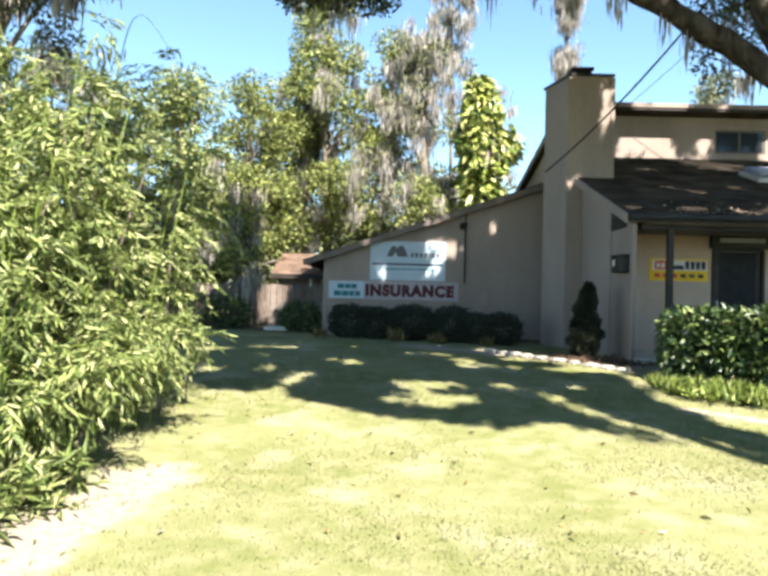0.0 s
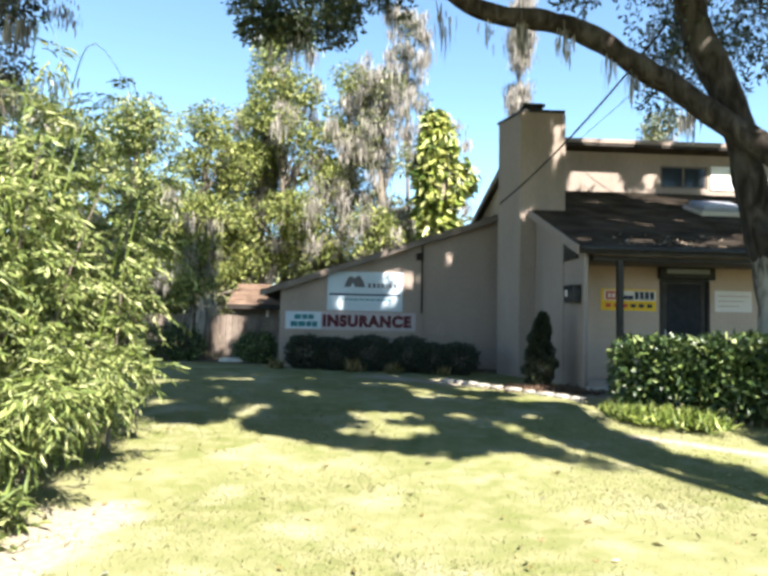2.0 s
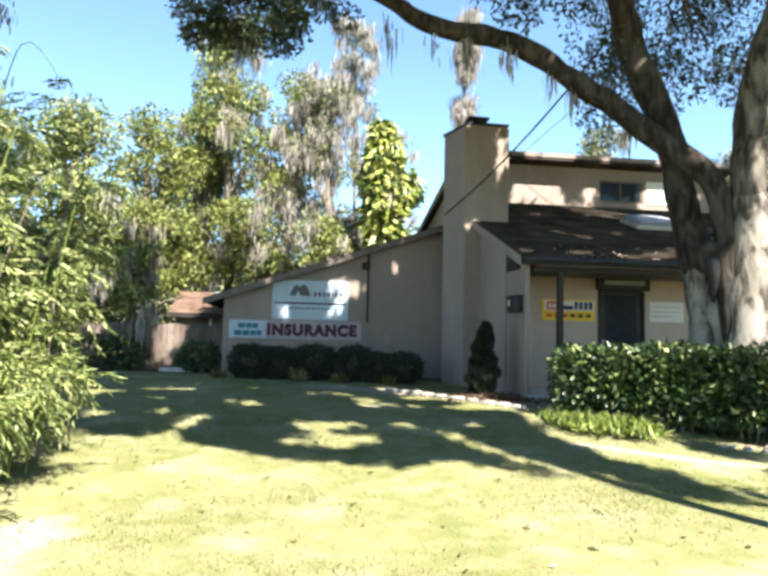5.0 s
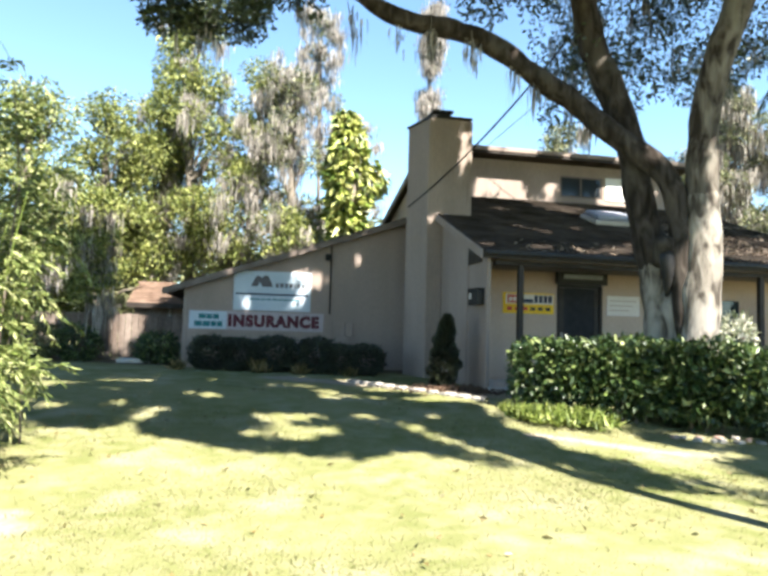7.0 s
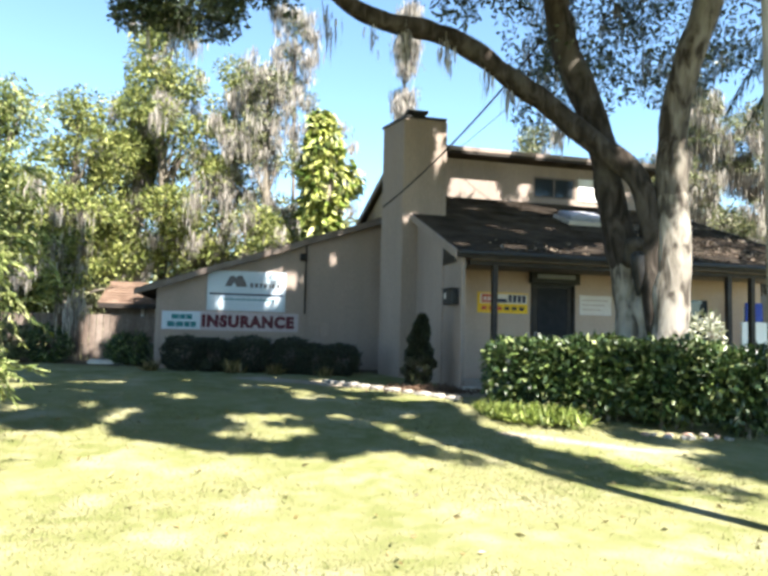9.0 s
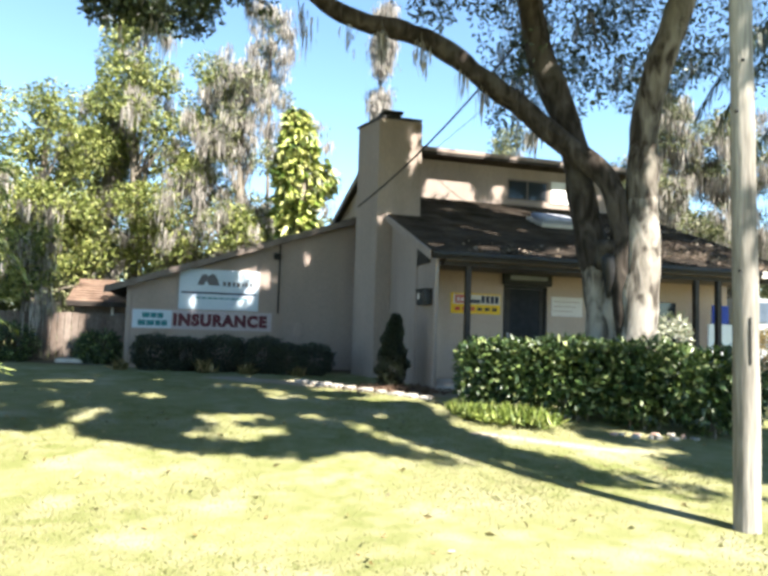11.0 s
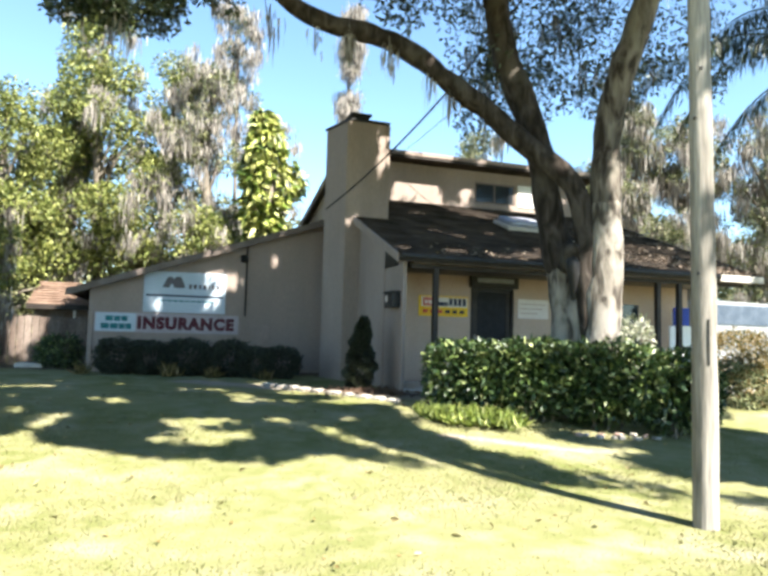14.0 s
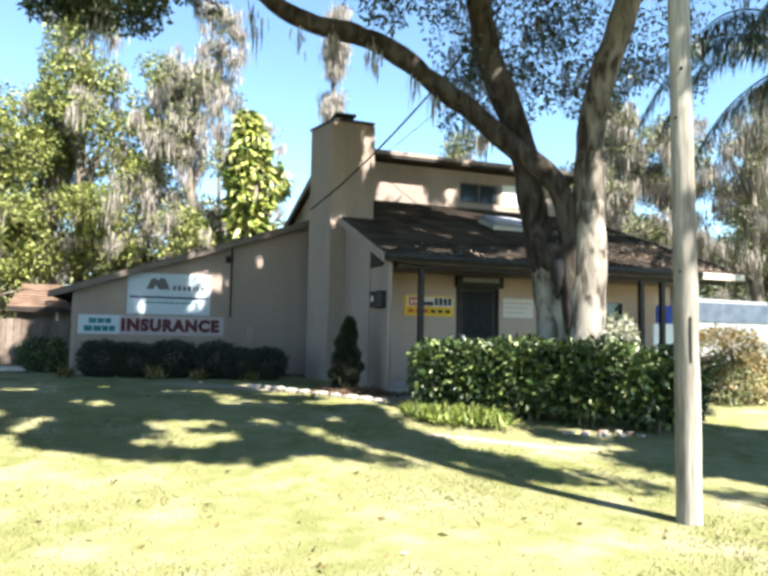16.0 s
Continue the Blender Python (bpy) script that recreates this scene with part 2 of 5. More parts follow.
def soup(name, verts, faces):
    """A mesh from numpy arrays; all faces have the same number of corners."""
    me = bpy.data.meshes.new(name)
    verts = np.ascontiguousarray(verts, dtype=np.float32)
    faces = np.ascontiguousarray(faces, dtype=np.int32)
    k = faces.shape[1]
    me.vertices.add(len(verts)), me.vertices.foreach_set("co", verts.ravel())
    me.loops.add(faces.size), me.loops.foreach_set("vertex_index", faces.ravel())
    me.polygons.add(len(faces))
    me.polygons.foreach_set("loop_start", np.arange(0, faces.size, k, dtype=np.int32))
    me.update(calc_edges=True)
    me.validate()
    return me


def unit(v):
    return v / np.maximum(np.linalg.norm(v, axis=1, keepdims=True), 1e-6)


def leaves(name, at, along, length, width, fold=0.25, bow=0.15):
    """Leaves of four faces' width: pointed blades at the places `at`, that run along `along`, folded at the midrib."""
    n = len(at)
    length, width = np.broadcast_to(length, n)[:, None], np.broadcast_to(width, n)[:, None]
    along = unit(along)
    side = unit(np.cross(along, unit(rng.normal(size=(n, 3)))))
    up = np.cross(side, along)
    base, tip = at, at + along * length - up * length * bow
    mid = at + along * length * 0.45
    v = np.stack([base, mid + side * width / 2 + up * width * fold, tip, mid - side * width / 2 + up * width * fold], 1).reshape(-1, 3)
    i = np.arange(n)[:, None] * 4
    return soup(name, v, np.concatenate([i + [0, 1, 2], i + [0, 2, 3]], 0))


def tube(points, radii, sides=10, wobble=0.0, seed=1):
    """A tapered limb through the points, smoothed, its bark uneven."""
    pts, rad = [], []
    ps = [Vector(p) for p in points]
    for i in range(len(ps) - 1):
        p0, p1, p2, p3 = ps[max(i - 1, 0)], ps[i], ps[i + 1], ps[min(i + 2, len(ps) - 1)]
        steps = max(2, int((p2 - p1).length / max(0.12, radii[i] * 0.8)))
        steps = min(steps, 14)
        for k in range(steps):
            t = k / steps
            pts.append(0.5 * (2 * p1 + (p2 - p0) * t + (2 * p0 - 5 * p1 + 4 * p2 - p3) * t * t + (3 * p1 - p0 - 3 * p2 + p3) * t ** 3))
            rad.append(radii[i] + (radii[i + 1] - radii[i]) * t)
    pts.append(ps[-1]), rad.append(radii[-1])
    bm = bmesh.new()
    rings = []
    ref = Vector((0.31, 0.9, 0.3))
    for i, p in enumerate(pts):
        w = (pts[min(i + 1, len(pts) - 1)] - pts[max(i - 1, 0)]).normalized()
        a = w.cross(ref).normalized()
        b = w.cross(a)
        ring = []
        for k in range(sides):
            th = 2 * math.pi * k / sides
            d = a * math.cos(th) + b * math.sin(th)
            q = p + d * rad[i]
            f = 1 + (0.05 * noise.noise(Vector((math.cos(th) * 4 + seed, math.sin(th) * 4, p.z * 0.9))) if sides > 12 else 0) + wobble * (noise.noise(q * 2.3 + Vector((seed, 0, 0))) + 0.6 * noise.noise(Vector((q.x * 7, q.y * 7, q.z * 2.5 + seed))))
            ring.append(bm.verts.new(p + d * rad[i] * f))
        rings.append(ring)
    for r0, r1 in zip(rings, rings[1:]):
        for k in range(sides):
            bm.faces.new((r0[k], r0[(k + 1) % sides], r1[(k + 1) % sides], r1[k]))
    bm.faces.new(rings[0]), bm.faces.new(list(reversed(rings[-1])))
    for f in bm.faces:
        f.smooth = True
    return bm


def blob_points(n, centre, radius, shell=0.55):
    """Points scattered in an ellipsoid, denser towards its skin."""
    d = unit(rng.normal(size=(n, 3)))
    r = shell + (1 - shell) * rng.random((n, 1)) ** 0.6
    r = np.where(rng.random((n, 1)) < 0.3, rng.random((n, 1)) ** 0.5, r)
    return np.asarray(centre) + d * r * np.asarray(radius), d


def clumps(name, spots, per, length, width, mat, parent, droop=0.35, spread=1.0, label=""):
    """One crown: leaf clumps at the spots (x, y, z, r)."""
    at, al = [], []
    for x, y, z, r in spots:
        n = int(per * r * r)
        p, d = blob_points(n, (x, y, z), (r, r, r * 0.75))
        at.append(p)
        al.append(d + rng.normal(size=(n, 3)) * spread - np.array([0, 0, droop]))
    at, al = np.concatenate(at), np.concatenate(al)
    n = len(at)
    me = leaves(name, at, al, length * rng.uniform(0.6, 1.3, n), width * rng.uniform(0.6, 1.3, n))
    return tagged(link_mesh(name, me, mat, parent, label), kind="stuff")


def stuff(ob):
    return tagged(ob, kind="stuff")


def moss(name, anchors, strands, length, parent, width=0.035, spread=0.16):
    """Hanging moss: bunches of thin tapering strands below the anchors."""
    v, f = [], []
    for a in anchors:
        L0 = length * rng.uniform(0.3, 1.4)
        n = max(5, int(strands * rng.uniform(0.6, 1.4)))
        top = np.asarray(a) + rng.normal(size=(n, 3)) * [spread, spread, 0.12]
        ln = L0 * rng.uniform(0.35, 1.0, n)
        ang = rng.uniform(0, 2 * np.pi, n)
        sd = np.stack([np.cos(ang), np.sin(ang), np.zeros(n)], 1) * (width * rng.uniform(0.5, 1.4, n))[:, None]
        dr = rng.normal(size=(n, 3)) * [0.06, 0.06, 0] * ln[:, None]
        mid = top + dr + np.stack([0 * ln, 0 * ln, -ln * 0.5], 1)
        end = top + dr * 0.6 + np.stack([0 * ln, 0 * ln, -ln], 1)
        v.append(np.stack([top - sd * 0.5, top + sd * 0.5, mid + sd, mid - sd, end], 1).reshape(-1, 3))
    v = np.concatenate(v)
    i = np.arange(len(v) // 5)[:, None] * 5
    me = soup(name, v, np.concatenate([i + [0, 1, 2], i + [0, 2, 3], i + [3, 2, 4]], 0))
    return stuff(link_mesh(name, me, L_MOSS, parent))


def lawn_height(y):
    s = min(1.0, max(0.0, (y - 5.0) / 8.0))
    return 0.45 * s * s * (3 - 2 * s)


def lawn_heights(y):
    s = np.clip((y - 5.0) / 8.0, 0, 1)
    return 0.45 * s * s * (3 - 2 * s)

# ---- ground ----
def ground_material():
    m, n, l, p = nodes_of("lawn_soil")
    co = n.new("ShaderNodeTexCoord")
    sep = n.new("ShaderNodeSeparateXYZ")
    l.new(co.outputs["Object"], sep.inputs[0])

    def num(op, a, b=None):
        q = n.new("ShaderNodeMath")
        q.operation = op
        for i, v in enumerate((a, b)):
            if v is None:
                continue
            if isinstance(v, (int, float)):
                q.inputs[i].default_value = v
            else:
                l.new(v, q.inputs[i])
        return q.outputs[0]

    def noise_of(scale, detail=5):
        q = n.new("ShaderNodeTexNoise")
        q.inputs["Scale"].default_value, q.inputs["Detail"].default_value = scale, detail
        l.new(co.outputs["Object"], q.inputs["Vector"])
        return q.outputs["Fac"]

    def near_line(ax, ay, bx, by, half):
        """1 on a line between two places, 0 beyond half metres, with a ragged edge."""
        dx, dy = bx - ax, by - ay
        d2 = dx * dx + dy * dy
        px, py = num("SUBTRACT", sep.outputs[0], ax), num("SUBTRACT", sep.outputs[1], ay)
        t = num("ADD", num("MULTIPLY", px, dx / d2), num("MULTIPLY", py, dy / d2))
        t = num("MINIMUM", num("MAXIMUM", t, 0.0), 1.0)
        ex, ey = num("SUBTRACT", px, num("MULTIPLY", t, dx)), num("SUBTRACT", py, num("MULTIPLY", t, dy))
        d = num("SQRT", num("ADD", num("MULTIPLY", ex, ex), num("MULTIPLY", ey, ey)))
        d = num("ADD", d, num("MULTIPLY", num("SUBTRACT", noise_of(3.0), 0.5), half * 1.6))
        q = n.new("ShaderNodeMapRange")
        q.inputs["From Min"].default_value, q.inputs["From Max"].default_value = half * 1.15, half * 0.6
        l.new(d, q.inputs["Value"])
        return q.outputs[0]

    def mixed(f, a, b):
        q = n.new("ShaderNodeMix")
        q.data_type = "RGBA"
        l.new(f, q.inputs["Factor"])
        for s, v in (("A", a), ("B", b)):
            if isinstance(v, tuple):
                q.inputs[s].default_value = (*v, 1)
            else:
                l.new(v, q.inputs[s])
        return q.outputs["Result"]

    def ramp(f, lo, hi):
        q = n.new("ShaderNodeMapRange")
        q.inputs["From Min"].default_value, q.inputs["From Max"].default_value = lo, hi
        l.new(f, q.inputs["Value"])
        return q.outputs[0]

    base = mixed(ramp(noise_of(0.55), 0.35, 0.65), (0.112, 0.122, 0.042), (0.172, 0.169, 0.082))
    base = mixed(ramp(noise_of(4.0), 0.42, 0.75), base, (0.204, 0.189, 0.102))
    base = mixed(ramp(noise_of(1.3), 0.52, 0.72), base, (0.243, 0.226, 0.145))
    base = mixed(ramp(noise_of(16.0), 0.6, 0.9), base, (0.118, 0.124, 0.046))
    sand = mixed(ramp(noise_of(14.0), 0.3, 0.7), (0.2, 0.165, 0.125), (0.29, 0.25, 0.195))
    base = mixed(near_line(-2.45, 3.0, -2.05, 5.6, 0.42), base, sand)
    base = mixed(near_line(0.6, 14.7, 4.6, 11.6, 0.42), base, sand)
    base = mixed(near_line(3.85, 8.6, 5.4, 7.5, 0.14), base, sand)
    base = mixed(near_line(-6.0, 20.5, 4.4, 17.2, 0.9), base, (0.0992, 0.0744, 0.0496))
    l.new(base, p.inputs["Base Color"])
    p.inputs["Roughness"].default_value = 0.95
    p.inputs["Specular IOR Level"].default_value = 0.02
    b = n.new("ShaderNodeBump")
    b.inputs["Strength"].default_value, b.inputs["Distance"].default_value = 0.5, 0.02
    l.new(noise_of(38.0, 6), b.inputs["Height"])
    l.new(b.outputs[0], p.inputs["Normal"])
    return m


def make_ground():
    xs = np.concatenate([[-900, -200, -60, -30], np.arange(-18, 22.1, 0.5), [34, 60, 200, 900]])
    ys = np.concatenate([[-400, -60, -15], np.arange(-6, 26.1, 0.5), [34, 60, 200, 1200]])
    gx, gy = np.meshgrid(xs, ys)
    gz = lawn_heights(gy)
    for i in range(gx.shape[0]):
        for j in range(gx.shape[1]):
            if abs(gx[i, j]) < 19 and -5 < gy[i, j] < 26:
                gz[i, j] += 0.03 * noise.noise((gx[i, j] * 0.5, gy[i, j] * 0.5, 0.0))
    nx = len(xs)
    i, j = np.meshgrid(np.arange(len(ys) - 1), np.arange(nx - 1), indexing="ij")
    a = (i * nx + j).ravel()
    me = soup("ground", np.stack([gx, gy, gz], -1).reshape(-1, 3), np.stack([a, a + 1, a + nx + 1, a + nx], 1))
    for pl in me.polygons:
        pl.use_smooth = True
    ob = link_mesh("ground", me, ground_material())
    tagged(ob, "sunlit mown lawn with bare sandy patches", "lawn", kind="structure")


make_ground()

# ---- the office building ----
HX0, HX1 = 4.45, 13.2          # its west and east walls
EAVE_Y, EAVE_Z, PITCH = 11.95, 3.17, 0.378
UP_Y = 18.3                    # the wall of the upper storey


def porch_roof_z(y):
    return EAVE_Z + (y - EAVE_Y) * PITCH


office = thing("office_building", (8, 15, 0.4), "taupe low-slung office building with brown shingle roofs and a tall chimney", "building")
office_o = Vector((8, 15, 0.4))


def on_office(name, bm, mat, label="", parent=None):
    if parent is None:
        bmesh.ops.translate(bm, verts=bm.verts, vec=-office_o)
        return part(name, bm, mat, office, label)
    bmesh.ops.translate(bm, verts=bm.verts, vec=-office_o)
    return part(name, bm, mat, parent, label)


def obox(name, lo, hi, mat, bev=0.006, label="", parent=None):
    return on_office(name, box(bmesh.new(), lo, hi, bev), mat, label, parent)


# sign wall of the low west wing, with its vertical panel joints
WX0, WY = -1.78, 18.0


def wing_z(x):
    return 2.51 + (x + 2.24) * 0.3455


def panel_wall(name, x0, x1, y, z0, top, thick, mat, step, label=""):
    """A wall of upright panels with narrow recessed joints; top(x) is its upper edge."""
    x, wall = x0, None
    bm = bmesh.new()
    prism(bm, [(x0, y + 0.012, z0), (x1, y + 0.012, z0), (x1, y + 0.012, top(x1) - 0.01), (x0, y + 0.012, top(x0) - 0.01)], (0, thick - 0.024, 0))
    wall = on_office(name, bm, mat, label)
    while x < x1 - 0.01:
        xe = min(x + step, x1)
        bm = prism(bmesh.new(), [(x + 0.006, y, z0), (xe - 0.006, y, z0), (xe - 0.006, y, top(xe)), (x + 0.006, y, top(x))], (0, 0.0115, 0))
        on_office("panel", bm, mat, parent=wall)
        x = xe
    return wall


panel_wall("sign_wall", WX0, 4.4, WY, 0.2, lambda x: wing_z(x) - 0.1, 0.16, M_TAUPE, 1.22, "taupe painted panel wall below a sloping roof edge")
on_office("wing_side_wall", prism(bmesh.new(), [(WX0, WY + 0.17, 0.2), (WX0, 26, 0.2), (WX0, 26, 2.5), (WX0, WY + 0.17, 2.5)], (0.16, 0, 0)), M_TAUPE)
obox("wall_batten", (2.1, WY - 0.03, 0.5), (2.16, WY - 0.002, wing_z(2.1) - 0.15), M_TAUPE, 0.006)
# thin dark strip added to paint the shadow line beside the batten
obox("downpipe", (2.04, WY - 0.06, 1.95), (2.09, WY - 0.002, wing_z(2.05) - 0.15), M_FASCIA, 0.015, "thin dark strip painting a shadow line on the wall")
obox("corner_board", (WX0 - 0.02, WY - 0.03, 0.3), (WX0 + 0.09, WY - 0.002, 2.48), M_TAUPE, 0.006)


def stepped_roof(outline_lo, outline_hi, rows_, lift=0.022, thick=0.14, butt=1.0):
    """A shingle roof from its lower edge to its upper edge, in lapped courses, with ragged butts."""
    (a0, a1), (b0, b1) = [tuple(map(Vector, q)) for q in (outline_lo, outline_hi)]
    nrm = (a1 - a0).cross(b0 - a0).normalized()
    if nrm.z < 0:
        nrm = -nrm
    bm = bmesh.new()
    cols = max(8, int((a1 - a0).length / 0.32))
    rows_v = []
    for r in range(rows_ + 1):
        lo = (a0.lerp(b0, r / rows_), a1.lerp(b1, r / rows_))
        up = (b0 - a0) / rows_
        line = []
        for c in range(cols + 1):
            p = lo[0].lerp(lo[1], c / cols) + up * (random.uniform(-0.1, 0.1) if 0 < r < rows_ else 0)
            line.append((bm.verts.new(p), bm.verts.new(p + nrm * lift * random.uniform(0.7, 1.3) * (butt if r == 0 else 1.0))))
        rows_v.append(line)
    for r in range(rows_):
        for c in range(cols):
            q, w, nx = rows_v[r][c], rows_v[r][c + 1], rows_v[r + 1]
            bm.faces.new((q[0], w[0], w[1], q[1]))
            bm.faces.new((q[1], w[1], nx[c + 1][0], nx[c][0]))
    prism(bm, [p - nrm * 0.003 for p in (a0, a1, b1, b0)], -nrm * thick)
    return bm


on_office("wing_roof", stepped_roof(((-2.3, 26.0, wing_z(-2.3)), (-2.3, WY - 0.3, wing_z(-2.3))), ((4.43, 26.0, wing_z(4.43)), (4.43, WY - 0.3, wing_z(4.43))), 30), M_SHINGLE, "weathered brown shingle roof")
on_office("wing_fascia", prism(bmesh.new(), [(-2.32, WY - 0.34, wing_z(-2.32) - 0.17), (4.2, WY - 0.34, wing_z(4.2) - 0.17), (4.2, WY - 0.34, wing_z(4.2) + 0.0), (-2.32, WY - 0.34, wing_z(-2.32) + 0.0)], (0, 0.038, 0)), M_EDGE)

# west wall of the main block, seen from its edge, with the raking top
on_office("west_wall", prism(bmesh.new(), [(HX0, 12.08, 0.2), (HX0, 25, 0.2), (HX0, 25, 4.7), (HX0, 16.2, 4.7), (HX0, 12.08, porch_roof_z(12.08) - 0.18)], (0.06, 0, 0)), M_TAUPE)
on_office("upper_west_wall", prism(bmesh.new(), [(4.8, UP_Y + 0.17, 4.2), (4.8, 25, 4.2), (4.8, 25, 5.1), (4.8, UP_Y + 0.17, 6.6)], (0.1, 0, 0)), M_TAUPE)
obox("corner_board", (HX0 - 0.025, 12.05, 0.3), (HX0 - 0.002, 12.17, 3.0), M_TAUPE, 0.004)
obox("panel_joint_cover", (HX0 - 0.02, 13.24, 0.3), (HX0 - 0.002, 13.3, 3.4), M_TAUPE, 0.004)
on_office("gable_vent", prism(bmesh.new(), [(HX0 - 0.035, 12.42, 2.98), (HX0 - 0.035, 13.2, 2.98), (HX0 - 0.035, 13.2, 3.45), (HX0 - 0.035, 12.42, 3.17)], (0.03, 0, 0)), M_BLACK, "dark louvred gable vent")
for k in range(4):
    obox("vent_slat", (HX0 - 0.05, 12.46, 3.0 + k * 0.06), (HX0 - 0.034, 13.1 if k > 2 else 13.16, 3.02 + k * 0.06), M_FASCIA, 0.0)

# peach wall behind the porch, with the door's opening cut out of its run
FY = 14.0
D0, D1 = 6.84, 7.98
obox("porch_wall", (HX0 + 0.17, FY, 0.3), (D0, FY + 0.16, 3.72), M_CREAM, 0.0, "peach painted porch wall")
obox("porch_wall", (D1, FY, 0.3), (HX1, FY + 0.16, 3.72), M_CREAM, 0.0, "peach painted porch wall")
obox("porch_wall", (D0, FY, 3.12), (D1, FY + 0.16, 3.72), M_CREAM, 0.0, "peach painted porch wall")
on_office("east_wall", prism(bmesh.new(), [(HX1 - 0.3, FY + 0.17, 0.2), (HX1 - 0.3, 25, 0.2), (HX1 - 0.3, 25, 5.0), (HX1 - 0.3, UP_Y, 6.45), (HX1 - 0.3, UP_Y, porch_roof_z(UP_Y) - 0.2), (HX1 - 0.3, FY + 0.17, porch_roof_z(FY + 0.17) - 0.2)], (0.16, 0, 0)), M_TAUPE)
obox("transom_panel", (D0 + 0.003, FY + 0.03, 2.665), (D1 - 0.003, FY + 0.1, 3.11), M_BLACK, 0.004, "black transom panel over the door")
obox("door_canopy", (D0 - 0.06, FY - 0.14, 2.74), (D1 + 0.06, FY - 0.022, 3.14), M_BLACK, 0.012, "black box canopy over the door")
obox("canopy_plaque", (D0 + 0.1, FY - 0.156, 2.86), (D1 - 0.08, FY - 0.141, 2.96), M_VAN, 0.004, "grey plaque on the black canopy")
door = obox("entrance_door", (D0 + 0.07, FY + 0.05, 0.55), (D1 - 0.07, FY + 0.1, 2.66), M_SCREEN, 0.006, "dark screened entrance door, closed")
obox("door_frame", (D0 + 0.003, FY - 0.02, 0.52), (D0 + 0.068, FY + 0.14, 2.71), M_FASCIA, 0.005)
obox("door_frame", (D1 - 0.068, FY - 0.02, 0.52), (D1 - 0.003, FY + 0.14, 2.71), M_FASCIA, 0.005)
obox("stile", (D0 + 0.075, FY + 0.03, 0.56), (D0 + 0.19, FY + 0.049, 2.65), M_POST, 0.004, parent=door).parent = door
obox("stile", (D1 - 0.19, FY + 0.03, 0.56), (D1 - 0.075, FY + 0.049, 2.65), M_POST, 0.004, parent=door)
obox("door_glass", (D0 + 0.2, FY + 0.036, 0.9), (D1 - 0.2, FY + 0.047, 2.5), M_SCREEN, 0.0, "dark door glass", parent=door)
obox("door_handle", (D0 + 0.1, FY - 0.03, 1.48), (D0 + 0.14, FY + 0.028, 1.62), M_TRIM, 0.008, "metal door handle", parent=door)
obox("porch_slab", (HX0 + 0.02, 11.9, 0.25), (HX1, FY - 0.002, 0.54), M_CONC, 0.02, "pale concrete porch slab")
obox("porch_window", (10.1, FY - 0.03, 1.3), (11.6, FY - 0.002, 2.5), M_GLASS, 0.004, "dark porch window")

# porch roof, which climbs to the upper storey, round the chimney
on_office("porch_roof", stepped_roof(((4.3, EAVE_Y, EAVE_Z), (5.14, EAVE_Y, EAVE_Z)), ((4.3, 15.28, porch_roof_z(15.28)), (5.14, 15.28, porch_roof_z(15.28))), 25), M_SHINGLE, "weathered brown shingle porch roof")
on_office("main_roof", stepped_roof(((5.142, EAVE_Y, EAVE_Z), (13.45, EAVE_Y, EAVE_Z)), ((5.142, UP_Y, porch_roof_z(UP_Y)), (13.45, UP_Y, porch_roof_z(UP_Y))), 47), M_SHINGLE, "weathered brown shingle roof")
obox("gutter", (4.32, EAVE_Y - 0.15, EAVE_Z - 0.1), (12.15, EAVE_Y - 0.052, EAVE_Z - 0.02), M_BLACK, 0.025, "black metal gutter")
obox("eave_fascia", (4.3, EAVE_Y - 0.05, EAVE_Z - 0.15), (12.2, EAVE_Y - 0.012, EAVE_Z + 0.005), M_FASCIA, 0.004)
# the same board's east end, its sunlight put into a paler colour
obox("eave_fascia", (12.2, EAVE_Y - 0.05, EAVE_Z - 0.15), (13.5, EAVE_Y - 0.012, EAVE_Z + 0.005), M_TRIM, 0.004, "end of the eave board, painted pale for the sunlight")
obox("porch_ceiling", (4.62, EAVE_Y + 0.02, EAVE_Z - 0.168), (13.2, FY - 0.002, EAVE_Z - 0.145), M_EDGE, 0.0)
obox("porch_beam", (4.62, 12.12, EAVE_Z - 0.25), (13.1, 12.26, EAVE_Z - 0.17), M_FASCIA, 0.006)
bm = bmesh.new()
r0, r1 = Vector((4.28, EAVE_Y - 0.03, EAVE_Z - 0.17)), Vector((4.28, 15.25, porch_roof_z(15.25) - 0.17))
prism(bm, [r0, r1, r1 + Vector((0, 0, 0.175)), r0 + Vector((0, 0, 0.175))], (-0.035, 0, 0))
on_office("rake_board", bm, M_TAUPE, "taupe raking roof board")
bm = bmesh.new()
r0, r1 = Vector((13.47, EAVE_Y - 0.03, EAVE_Z - 0.17)), Vector((13.47, UP_Y, porch_roof_z(UP_Y) - 0.17))
prism(bm, [r0, r1, r1 + Vector((0, 0, 0.19)), r0 + Vector((0, 0, 0.19))], (0.035, 0, 0))
on_office("rake_board", bm, M_FASCIA)
for x in (5.17, 10.65, 11.25):
    obox("porch_post", (x - 0.055, 12.13, 0.53), (x + 0.055, 12.24, EAVE_Z - 0.252), M_POST, 0.008, "dark brown wooden porch post")

